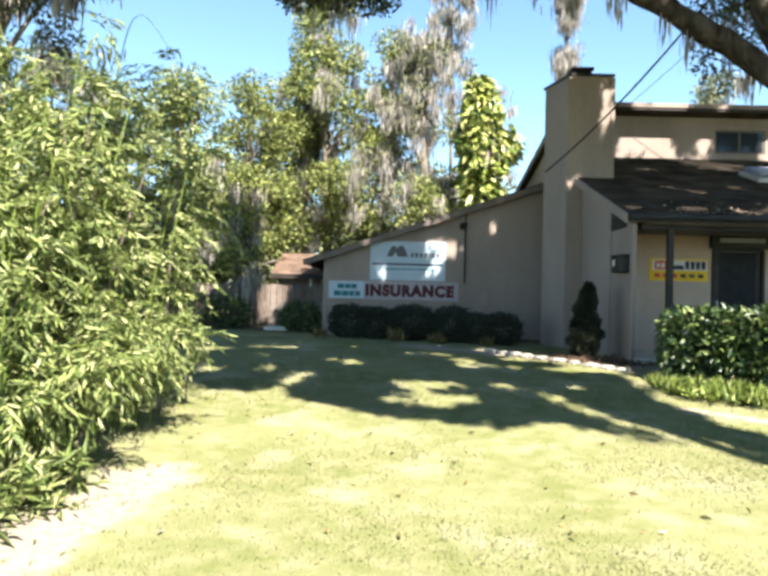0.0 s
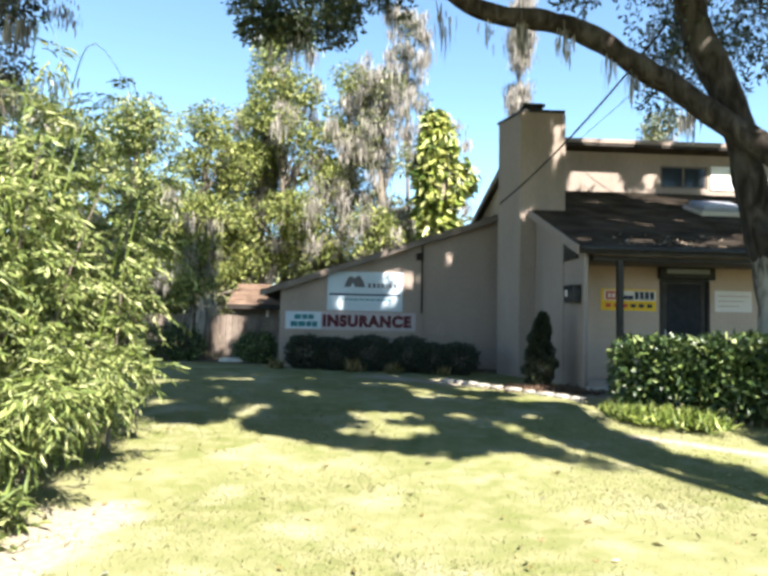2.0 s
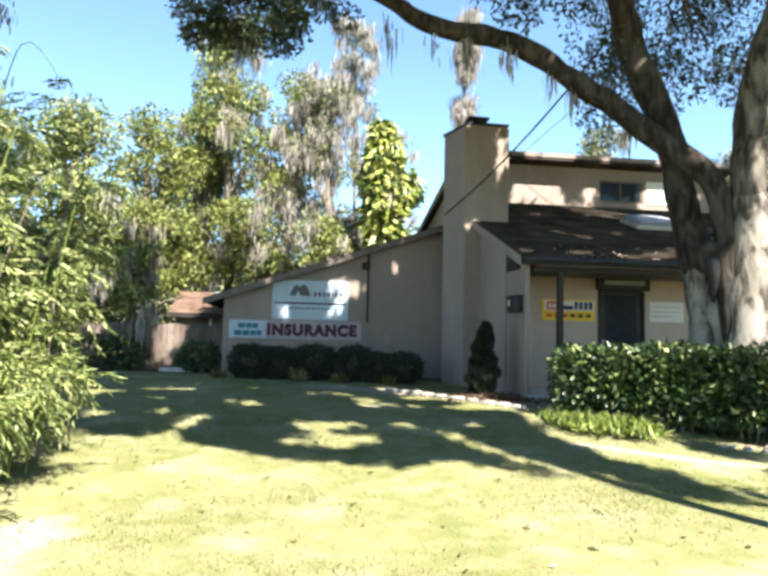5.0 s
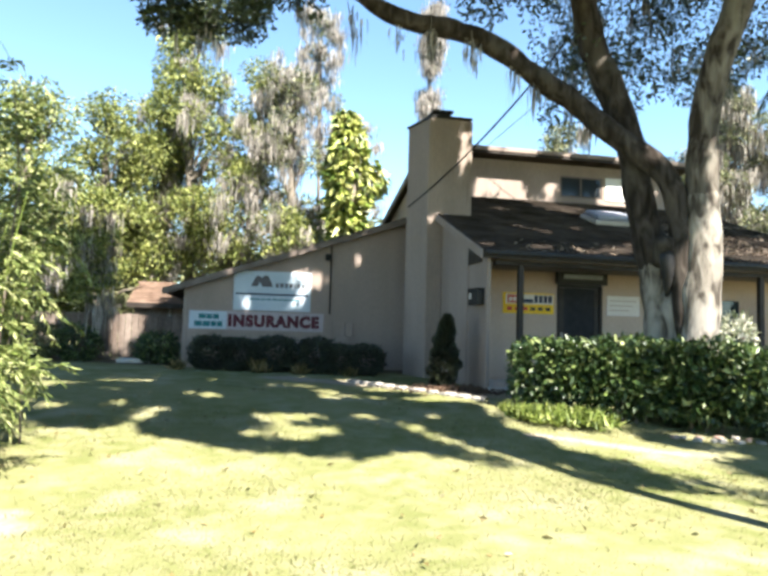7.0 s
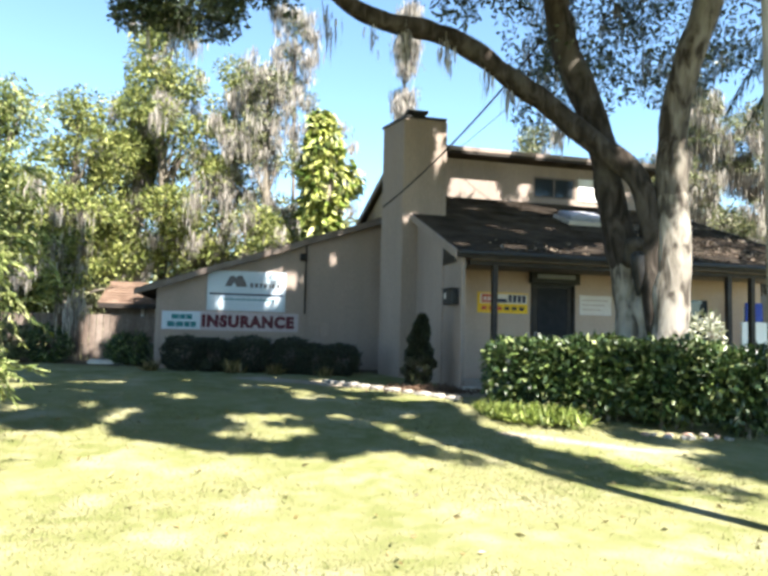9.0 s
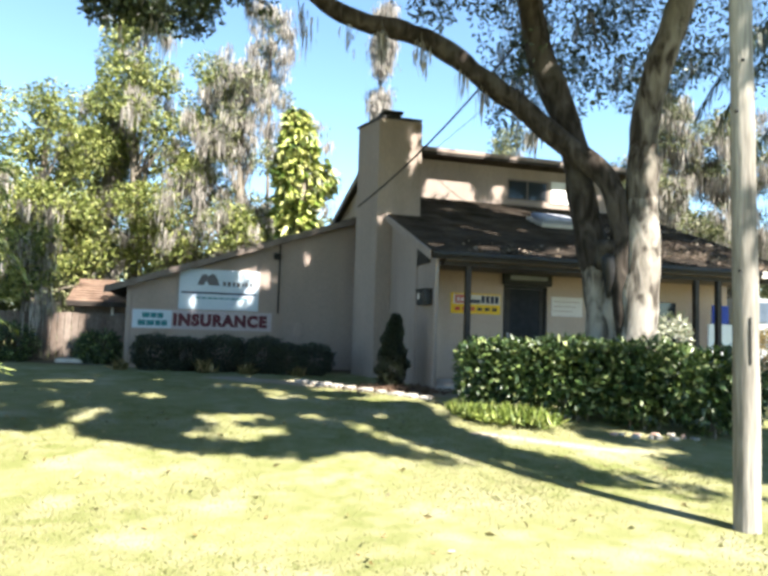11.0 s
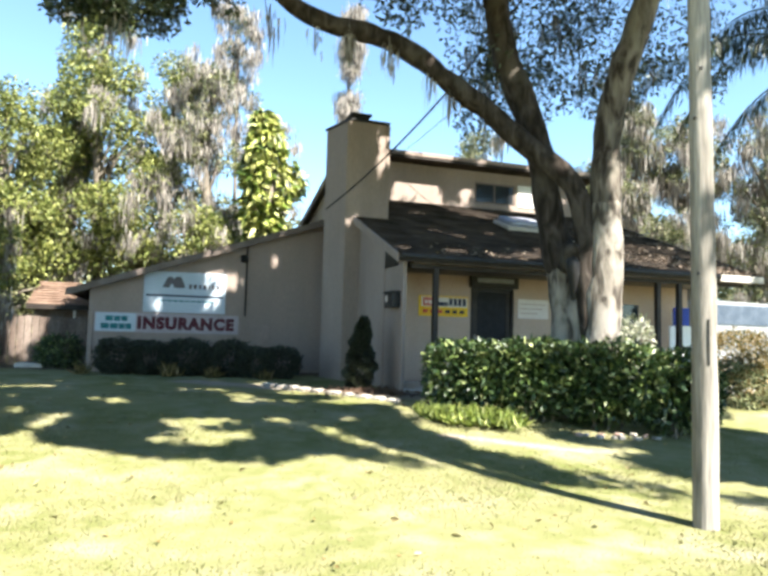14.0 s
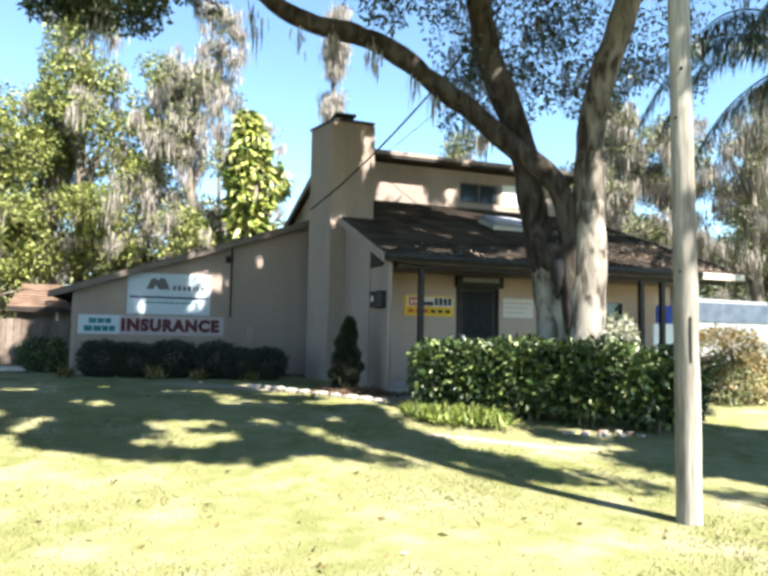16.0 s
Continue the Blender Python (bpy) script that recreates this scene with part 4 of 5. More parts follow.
# places kept sunlit by leaving crown clumps out of their rays: x, y, z, radius
SUNNY = [(4.0, 8.74, 0.25, 0.22), (4.3, 7.9, 0.2, 0.34), (4.76, 7.4, 0.15, 0.3), (5.11, 6.9, 0.1, 0.26), (5.35, 6.45, 0.08, 0.24), (5.5, 6.05, 0.05, 0.2), (4.74, 5.28, 0.0, 0.16),
         (6.12, 5.76, 0.0, 0.2), (6.3, 5.41, 0.0, 0.14), (5.23, 4.98, 0.0, 0.1), (5.74, 7.5, 0.15, 0.12), (6.2, 7.4, 0.15, 0.1), (4.16, 5.98, 0.02, 0.1), (4.45, 5.73, 0.02, 0.1), (4.7, 9.15, 0.4, 0.7),
         (9.3, 8.8, 0.2, 0.35), (10.1, 8.8, 0.2, 0.5), (11.1, 9.6, 0.3, 0.7), (12.3, 10.5, 0.35, 0.9), (13.6, 11.4, 0.4, 0.9),
         (1.32, 18, 2.86, 0.12), (1.4, 18, 2.4, 0.06), (0.97, 18, 2.06, 0.05), (1.96, 18, 2.9, 0.05), (2.79, 18, 3.5, 0.07), (2.95, 18, 3.1, 0.04), (0.87, 18, 3.1, 0.05), (-0.71, 18, 2.7, 0.05), (-0.2, 18, 2.15, 0.05),
         (4.85, 15.3, 5.68, 0.09), (5.05, 15.3, 5.88, 0.09), (4.83, 15.3, 6.4, 0.04), (4.37, 15.3, 4.3, 0.1),
         (6.96, 18.3, 6.03, 0.17), (7.1, 18.3, 5.8, 0.12), (7.75, 18.3, 5.9, 0.11), (8.75, 18.3, 6.05, 0.13), (6.4, 18.3, 5.8, 0.1), (10.8, 18.3, 6.1, 0.5), (11.5, 18.3, 6.1, 0.5),
         (9.2, 15.7, 4.7, 0.14), (4.65, 12.3, 3.35, 0.2), (5.25, 12.5, 3.4, 0.17), (5.9, 12.4, 3.35, 0.17), (6.6, 12.3, 3.3, 0.17), (5.9, 14.4, 4.1, 0.14), (6.5, 13.9, 3.9, 0.14), (8.2, 13.1, 3.6, 0.16), (6.6, 17.8, 6.95, 0.1), (7.7, 17.8, 6.95, 0.12), (9.0, 17.8, 6.95, 0.1), (5.6, 17.8, 6.95, 0.08),
         (7.6, 14.5, 4.1, 0.12), (6.4, 16.5, 4.9, 0.1), (9.0, 17.4, 5.2, 0.2), (12.2, 13.2, 3.7, 0.6), (13.0, 12.8, 3.5, 0.7), (11.0, 13.4, 3.7, 0.3), (11.2, 14.2, 4.0, 0.4), (12.5, 14.0, 3.9, 0.6), (10.5, 12.6, 3.45, 0.35), (8.4, 16.9, 5.0, 0.3),
         (-3.3, 21.2, 2.4, 0.45), (-3.5, 20.8, 1.5, 0.28), (-3.8, 20.8, 1.1, 0.25), (-5.8, 20.8, 1.6, 0.2), (8.8, 10.5, 1.7, 0.45), (12.25, 13.1, 1.6, 0.35), (12.25, 13.1, 2.1, 0.3),
         (6.6, 9.4, 1.5, 0.32), (6.6, 9.4, 2.1, 0.32), (6.7, 9.3, 2.7, 0.2), (7.15, 9.1, 1.4, 0.3), (7.15, 9.1, 2.1, 0.32), (7.1, 9.1, 2.8, 0.3), (7.1, 9.1, 3.4, 0.2), (7.1, 9.1, 4.4, 0.16),
         (4.9, 9.9, 1.3, 0.5), (5.5, 9.4, 1.3, 0.22), (6.2, 9.1, 1.4, 0.08), (6.9, 8.5, 1.3, 0.08), (7.4, 8.2, 1.2, 0.07), (5.9, 8.9, 0.8, 0.07), (6.6, 8.4, 0.7, 0.07), (6.3, 8.3, 0.2, 0.12), (6.8, 8.2, 0.2, 0.1),
         (4.95, 12.7, 0.54, 0.12), (4.56, 4.6, 0.7, 0.4), (4.56, 4.6, 1.5, 0.35), (4.56, 4.6, 3.3, 0.2), (3.95, 11.0, 0.45, 0.16), (3.6, 11.5, 0.45, 0.2), (3.2, 11.95, 0.5, 0.2), (2.7, 12.5, 0.5, 0.18), (2.3, 13.3, 0.5, 0.16),
         (0.24, 9.74, 0.3, 0.13), (0.69, 8.5, 0.25, 0.14), (1.09, 8.83, 0.25, 0.1), (2.3, 8.95, 0.25, 0.13), (1.73, 9.64, 0.3, 0.1), (-1.31, 10.3, 0.3, 0.09), (-1.46, 9.7, 0.3, 0.1), (2.98, 7.68, 0.15, 0.1), (2.79, 9.69, 0.3, 0.08), (2.21, 12.4, 0.4, 0.12), (0.0, 8.7, 0.25, 0.1), (2.64, 8.23, 0.2, 0.1)]
for k in range(46):
    a, b = random.uniform(-5.5, 4.5), random.uniform(8.6, 15.5)
    q = random.uniform(0.04, 0.12)
    SUNNY += [(a, b, 0.35, q), (a + 1.4 * q, b - 0.3 * q, 0.35, q * 0.8)]
for k in range(12):
    a, b = random.uniform(6.6, 12.5), random.choice((random.uniform(14.6, 17.8), random.uniform(12.1, 13.0)))
    q = random.uniform(0.1, 0.24)
    SUNNY += [(a, b, 3.2 + 0.37 * (b - 11.95), q), (a + q + 0.15, b, 3.2 + 0.37 * (b - 11.95), q)]
for z in (3.2, 4.2, 5.2, 6.2, 7.2, 8.2):
    SUNNY.append((3.2, 21.6, z, 0.6))
UP_SUN = -sun_way
for k in range(15000):
    x, y = random.uniform(-6.5, 17.5), random.uniform(-1.0, 16.0)
    z = random.uniform(7.8, 11.0)
    floor_z = 2.0 + 0.66 * math.hypot(x, y)
    if z < floor_z:
        z = floor_z + random.uniform(0, 1.2)
    r = random.uniform(0.25, 0.6)
    sx, sy = x - 0.341 * (z - 0.3), y + 0.766 * (z - 0.3)      # where its shadow falls on the lawn
    edge = float(np.interp(sx, EDGE_X, EDGE_Y))
    if sy < edge + r * 0.55 or sx < -9 or (y + 0.766 * (z - 5.0) > 19.5 and x - 0.341 * (z - 5.0) < 4.2):
        continue
    if any((Vector((x - a, y - b, z - c)).cross(UP_SUN)).length < q + r * 0.9 + 0.05 for a, b, c, q in SUNNY):
        continue
    if noise.noise((sx * 0.7, sy * 1.1, 3.0)) > 0.66:
        continue
    if len(spots) < 3200:
        spots.append((x, y, z, r))
# unseen clumps added to shade chimney, roof, sign wall, hedge and pole's upper part
SHADED = [((4.1, 15.3, 3.0), (5.1, 15.3, 6.7), 200), ((4.6, 12.3, 3.4), (8.5, 17.5, 5.2), 420), ((-1.6, 18, 1.0), (4.0, 18, 3.9), 380), ((1.9, 18, 2.0), (3.4, 18, 3.9), 160),
          ((5.2, 18.3, 5.6), (10.3, 18.3, 7.0), 480), ((-4.9, 20.8, 0.5), (-2.2, 20.8, 1.1), 150), ((4.5, 4.6, 2.3), (4.62, 4.6, 5.0), 160), ((5.2, 9.6, 0.4), (8.0, 8.2, 1.4), 160), ((6.28, 9.7, 0.8), (6.36, 9.8, 3.6), 40),
          ((-5.5, 8.6, 0.3), (5.5, 15.5, 0.35), 2600), ((-1.5, 7.0, 0.2), (4.4, 9.4, 0.25), 900), ((5.6, 4.6, 0.1), (9.5, 8.6, 0.2), 700), ((2.5, 5.0, 0.1), (4.4, 8.0, 0.2), 300),
          ((4.44, 12.05, 0.5), (4.7, 12.1, 3.0), 60), ((7.0, 9.1, 5.0), (7.4, 9.3, 7.2), 40), ((2.0, 10.4, 6.0), (4.5, 10.4, 6.8), 120), ((5.0, 9.8, 4.4), (6.5, 10.3, 5.6), 120), ((5.7, 10.2, 4.0), (6.6, 10.6, 7.3), 120)]
for lo, hi, count in SHADED:
    for k in range(count):
        p = Vector([random.uniform(u, v) for u, v in zip(lo, hi)])
        z = random.uniform(8.6, 12.0) if p.y < 11 else random.uniform(10.5, 15.0)
        q = p + UP_SUN * ((z - p.z) / UP_SUN.z)
        r = random.uniform(0.14, 0.32)
        if q.z < 2.0 + 0.64 * math.hypot(q.x, q.y) or q.y < -3:
            continue
        sx, sy = q.x - 0.341 * (z - 0.3), q.y + 0.766 * (z - 0.3)
        if sy < float(np.interp(sx, EDGE_X, EDGE_Y)) + r * 0.55:
            continue
        if any((Vector((q.x - a, q.y - b, q.z - c)).cross(UP_SUN)).length < t + r * 0.9 + 0.05 for a, b, c, t in SUNNY):
            continue
        spots.append((q.x, q.y, q.z, r))
o = OAK_O
clumps("crown", [(x - o.x, y - o.y, z - o.z, r) for x, y, z, r in spots], 760, 0.2, 0.11, L_OAK, oak, 0.2)
# the thin foliage seen round the stems
spots = []
for k in range(330):
    x, y = random.uniform(3.4, 12.5), random.uniform(10.6, 13.6)
    el = (random.uniform(18, 30) if x > 5.6 else random.uniform(26.5, 31)) + max(0, (x - 8)) * 0.4
    z = 1.6 + math.tan(radians(el)) * math.hypot(x, y)
    if (x > 10.2 and random.random() < 0.6) or (x < 5.6 and random.random() < 0.6):
        continue
    if any((Vector((x - a, y - b, z - c)).cross(UP_SUN)).length < t + 0.4 for a, b, c, t in SUNNY if b > 12):
        continue
    spots.append((x, y, z, random.uniform(0.3, 0.6)))
clumps("foliage", [(x - o.x, y - o.y, z - o.z, r) for x, y, z, r in spots], 330, 0.13, 0.055, L_OAK, oak, 0.3)
limb("bough", [(1.7, 10.3, 6.95), (0.7, 10.15, 7.25), (-0.4, 10.05, 7.15), (-1.5, 9.95, 6.9)], [0.13, 0.09, 0.06, 0.025], oak, OAK_O, sides=8, wob=0.06, seed=3, mat=M_BARK_SHADED)
low = []
for k in range(80):
    x = random.uniform(-1.9, 0.0) if k % 8 else random.uniform(0.0, 0.7)
    bottom = float(np.interp(x, (-1.9, -1.5, -0.6, 0.1, 0.75), (6.2, 5.98, 6.0, 6.12, 6.6)))
    low.append((x, random.uniform(9.5, 10.6), bottom + 0.16 + 1.2 * random.random() ** 1.5, random.uniform(0.14, 0.3)))
clumps("foliage", [(x - o.x, y - o.y, z - o.z, r) for x, y, z, r in low], 1500, 0.1, 0.05, L_OAK, oak, 0.3)
moss_at = []
for x, y, z, r in [q for q in spots if q[0] > 5.4][::2]:
    moss_at.append((x - o.x, y - o.y, z - o.z - r * 0.4))
for x, z, n in ((2.75, 6.45, 2), (3.55, 6.45, 3), (4.3, 6.1, 2), (4.6, 5.95, 2), (5.6, 5.2, 2), (2.1, 6.5, 2), (1.5, 6.6, 2)):
    moss_at += [(x + random.uniform(-0.1, 0.1) - o.x, 10.38 - o.y, z - o.z)] * n
for x, y, z, r in low[::14]:
    moss_at.append((x - o.x, y - o.y, z - o.z - r * 0.5))
moss("hanging_moss", moss_at, 16, 0.55, oak, 0.014, 0.07)
tail = [(2.7 + 0.05 * f - o.x, 10.35 - o.y, 6.62 - 0.3 * f - o.z) for f in np.linspace(0, 1, 5)]
moss("hanging_moss", tail, 18, 0.4, oak, 0.014, 0.05)

# ---- hedge and plants by the porch ----
def leafy_mass(name, boxes, per, length, width, mat, parent, droop=0.1, square=5.0):
    """Leaves in the skin of one or more rounded boxes (centre, half sizes, turn in degrees)."""
    at, al = [], []
    for c, h, turn in boxes:
        c, h = np.asarray(c, float), np.asarray(h, float)
        n = int(per * (h[0] * h[1] + h[1] * h[2] + h[0] * h[2]) * 8)
        q = rng.uniform(-1, 1, (n, 3))
        q = q / np.maximum((np.abs(q) ** square).sum(1, keepdims=True) ** (1 / square), 1e-3)
        depth = rng.random((n, 1)) ** 2.0
        q = q * (1 - 0.4 * depth) + rng.normal(size=(n, 3)) * 0.03
        lump = np.array([noise.noise(Vector(v) * 2.5 + Vector(c)) for v in q])[:, None]
        q = q * (1 + 0.18 * lump)
        cs, sn = math.cos(radians(turn)), math.sin(radians(turn))
        p = q * h
        p = np.stack([p[:, 0] * cs - p[:, 1] * sn, p[:, 0] * sn + p[:, 1] * cs, p[:, 2]], 1) + c
        d = np.stack([q[:, 0] * cs - q[:, 1] * sn, q[:, 0] * sn + q[:, 1] * cs, q[:, 2]], 1)
        at.append(p), al.append(unit(d) + rng.normal(size=(n, 3)) * 0.8 - [0, 0, droop])
    at, al = np.concatenate(at), np.concatenate(al)
    n = len(at)
    me = leaves(name, at, al, length * rng.uniform(0.6, 1.3, n), width * rng.uniform(0.7, 1.2, n))
    return link_mesh(name, me, mat, parent)


hedge_dir = math.degrees(math.atan2(8.3 - 10.3, 7.9 - 4.55))
for i, (x, y, hx, hz) in enumerate(((4.93, 10.15, 0.7, 0.55), (5.8, 9.5, 0.72, 0.6), (6.65, 8.8, 0.75, 0.63), (7.5, 8.2, 0.6, 0.6))):
    g0 = lawn_height(y)
    h = thing("hedge_bush", (x, y, g0), ("dense dark green clipped hedge bush with glossy leaves", "sunlit glossy green clipped hedge bush")[i == 0], "hedge", "hedge by the porch")
    masses = [((0, 0, hz + 0.1), (hx, 0.46, hz * 0.94), hedge_dir)]
    for k in range(5):
        s = random.uniform(-0.85, 0.85) * hx
        c, d = math.cos(radians(hedge_dir)), math.sin(radians(hedge_dir))
        f = random.uniform(-0.28, 0.05)
        masses.append(((s * c - f * d, s * d + f * c, hz * random.uniform(1.0, 1.65)), (random.uniform(0.22, 0.34), 0.3, random.uniform(0.2, 0.3)), hedge_dir))
    leafy_mass("leaves", masses, 300, 0.13, 0.07, L_HEDGE, h, square=3.2)
    for k in range(6):
        dx, dy = random.uniform(-0.4, 0.4) * hx, random.uniform(-0.2, 0.2)
        part("stem", tube([(dx, dy, -0.05), (dx * 1.3, dy * 1.3, 0.4), (dx * 1.6, dy * 1.5, hz * 1.3)], [0.025, 0.018, 0.01], 6), M_BARK2, h)
cover = thing("groundcover_plant", (4.75, 9.3, lawn_height(9.3)), "low yellow-green strappy groundcover in front of the hedge", "plant")
at = np.stack([rng.uniform(-0.75, 0.42, 1500), rng.normal(0, 0.3, 1500), rng.uniform(0, 0.06, 1500)], 1)
at[:, 1] -= at[:, 0] * 0.55
al = rng.normal(size=(1500, 3)) * [0.7, 0.7, 0.3] + [0, 0, 0.9]
link_mesh("leaves", leaves("leaves", at, al, rng.uniform(0.13, 0.27, 1500), 0.027, 0.2, 0.35), L_COVER, cover)

# ---- shrubs below the signs ----
for i, (x, y, r, hz) in enumerate(((-1.0, 17.1, 0.52, 0.42), (-0.3, 17.0, 0.45, 0.4), (0.62, 16.85, 0.55, 0.43), (1.6, 16.45, 0.48, 0.43), (2.1, 16.0, 0.42, 0.36), (2.75, 15.8, 0.42, 0.37))):
    s = thing("clipped_shrub", (x, y, 0.45), "dark rounded clipped shrub against the taupe wall", "shrub", "shrubs below the signs")
    leafy_mass("leaves", [((0, 0, hz), (r, 0.5, hz), 0)], 800, 0.07, 0.04, L_SHRUB, s, square=2.4)
    part("stem", tube([(0, 0, -0.05), (0.02, 0.02, 0.25), (0.0, 0.05, 0.5)], [0.03, 0.025, 0.012], 6), M_BARK2, s)
cone = thing("conical_shrub", (3.78, 12.75, 0.44), "dark narrow cone-shaped evergreen shrub beside the chimney", "shrub")
n = 5200
zz = rng.random(n) ** 0.8
rr = 0.36 * np.clip((1 - zz) ** 0.6 * (0.75 + 0.5 * np.minimum(zz * 4, 1)) * 0.85, 0.02, 1) * rng.uniform(0.55, 1.0, n) ** 0.5
th = rng.uniform(0, 2 * np.pi, n)
rr *= 0.85 + 0.3 * np.sin(zz * 19 + np.cos(th) * 2.0) * np.sin(th * 2 + zz * 9)
at = np.stack([rr * np.cos(th) + 0.06 * zz + 0.02 * np.sin(zz * 9), rr * np.sin(th), 0.04 + zz * 1.4], 1)
al = np.stack([np.cos(th), np.sin(th), 0.9 + 0 * th], 1) + rng.normal(size=(n, 3)) * 0.4
link_mesh("leaves", leaves("leaves", at, al, 0.09, 0.035), L_SHRUB, cone)
part("stem", tube([(0, 0, -0.05), (0.02, 0, 0.5), (0.03, 0, 1.1)], [0.03, 0.02, 0.01], 6), M_BARK2, cone)

# ---- bamboo thicket beside the sandy patch ----
bam = thing("bamboo_thicket", (-3.4, 6.6, 0.05), "tall dense yellow-green bamboo thicket in full sun", "bamboo")
at, al = [], []


def spray(start, way, length, count):
    """A drooping plume: leaflets on both sides of a thin twig."""
    way = way / np.linalg.norm(way)
    across = np.cross(way, [0, 0, 1])
    across = across / max(np.linalg.norm(across), 0.2)
    f = np.linspace(0.15, 1, count)[:, None]
    at.append(start + way * length * f + np.array([0, 0, -0.4]) * length * f * f + rng.normal(size=(count, 3)) * 0.012)
    side_of = np.where(np.arange(count) % 2, 1.0, -1.0)[:, None]
    al.append(way * 0.75 + across * side_of * 0.6 + np.array([0, 0, -0.35]) - np.array([0, 0, 0.4]) * f + rng.normal(size=(count, 3)) * 0.16)


for k in range(150):
    u = random.random()
    bx, by = -2.5 - 2.0 * random.random() - 0.5 * (1 - u), 4.7 + 3.9 * u
    hgt = random.uniform(2.7, 4.3) * (0.74 + 0.33 * u)
    lean = Vector((random.uniform(-0.35, 0.55), random.uniform(-0.5, 0.35), 0))
    pts = [Vector((bx, by, -0.1)), Vector((bx, by, hgt * 0.35)) + lean * 0.25, Vector((bx, by, hgt * 0.72)) + lean * 0.7, Vector((bx, by, hgt * 0.98)) + lean * 1.15]
    pts = [p - Vector(bam.location) for p in pts]
    if k < 90:
        part("cane", tube(pts, [0.014, 0.012, 0.009, 0.004], 5), L_COVER if k % 3 else M_FENCE, bam)
    for j in range(11):
        t = random.uniform(0.06 if u < 0.35 else 0.13, 1.0) ** 0.85
        p = pts[0].lerp(pts[3], t) + lean * (0.35 * (t * t - t))
        out = Vector((random.gauss(0.15, 1), random.gauss(-0.1, 1), random.uniform(-0.1, 0.5))).normalized()
        tw = random.uniform(0.15, 0.55)
        for f in range(2):
            spray(np.array(p), np.array(out) + rng.normal(size=3) * 0.4, tw * random.uniform(0.8, 1.3), random.randint(13, 20))
# slender whips that arch out of the top, and low sprays over the lawn
for k in range(34):
    if k < 20:
        bx, by, hgt = random.uniform(-4.8, -3.1), random.uniform(5.4, 8.2), random.uniform(3.6, 4.6)
        lean = Vector((random.uniform(0.2, 0.9), random.uniform(-0.5, 0.3), 0))
        fans, reach = 13, 0.14
    else:
        bx, by, hgt = random.uniform(-3.2, -2.75), random.uniform(5.2, 7.2), random.uniform(0.9, 1.5)
        lean = Vector((random.uniform(0.3, 0.7), random.uniform(-0.5, 0.1), 0))
        fans, reach = 26, 0.2
    base = Vector((bx, by, 0)) - Vector(bam.location)
    pts = [base, base + Vector((0, 0, hgt * 0.6)) + lean * 0.2, base + Vector((0, 0, hgt)) + lean * 0.6, base + Vector((0, 0, hgt * 0.9)) + lean * 1.25]
    part("cane", tube(pts, [0.012, 0.009, 0.006, 0.002], 5), L_COVER, bam)
    for f in range(fans):
        t = random.uniform(0.35, 1.0)
        w = np.array([(1 - t) ** 3, 3 * t * (1 - t) ** 2, 3 * t * t * (1 - t), t ** 3]) @ np.array([list(q) for q in pts])
        spray(w, rng.normal(size=3) + [0.4, 0, 0], reach * random.uniform(1.0, 2.0), random.randint(9, 14))
at, al = np.concatenate(at), np.concatenate(al)
n = len(at)
link_mesh("leaves", leaves("leaves", at, al, rng.uniform(0.08, 0.145, n), rng.uniform(0.018, 0.028, n), 0.2, 0.18), L_BAMBOO, bam)
fern = thing("strappy_plant", (-2.75, 4.5, 0.0), "arching light green strappy leaves at the thicket's foot", "plant")
for cx, cy in ((-0.3, -0.6), (0.1, -0.45), (-0.15, -0.1), (0.2, 0.1), (-0.1, 0.4), (0.22, 0.6), (-0.35, 0.2)):
    n = 110
    at = np.stack([cx + rng.normal(0, 0.1, n), cy + rng.normal(0, 0.12, n), rng.uniform(0.02, 0.3, n)], 1)
    al = rng.normal(size=(n, 3)) * [0.8, 0.8, 0.25] + [0.35, -0.2, 0.15]
    stuff(link_mesh("leaf_clump", leaves("leaf_clump", at, al, rng.uniform(0.1, 0.22, n), 0.024, 0.2, 0.4), L_BAMBOO, fern))


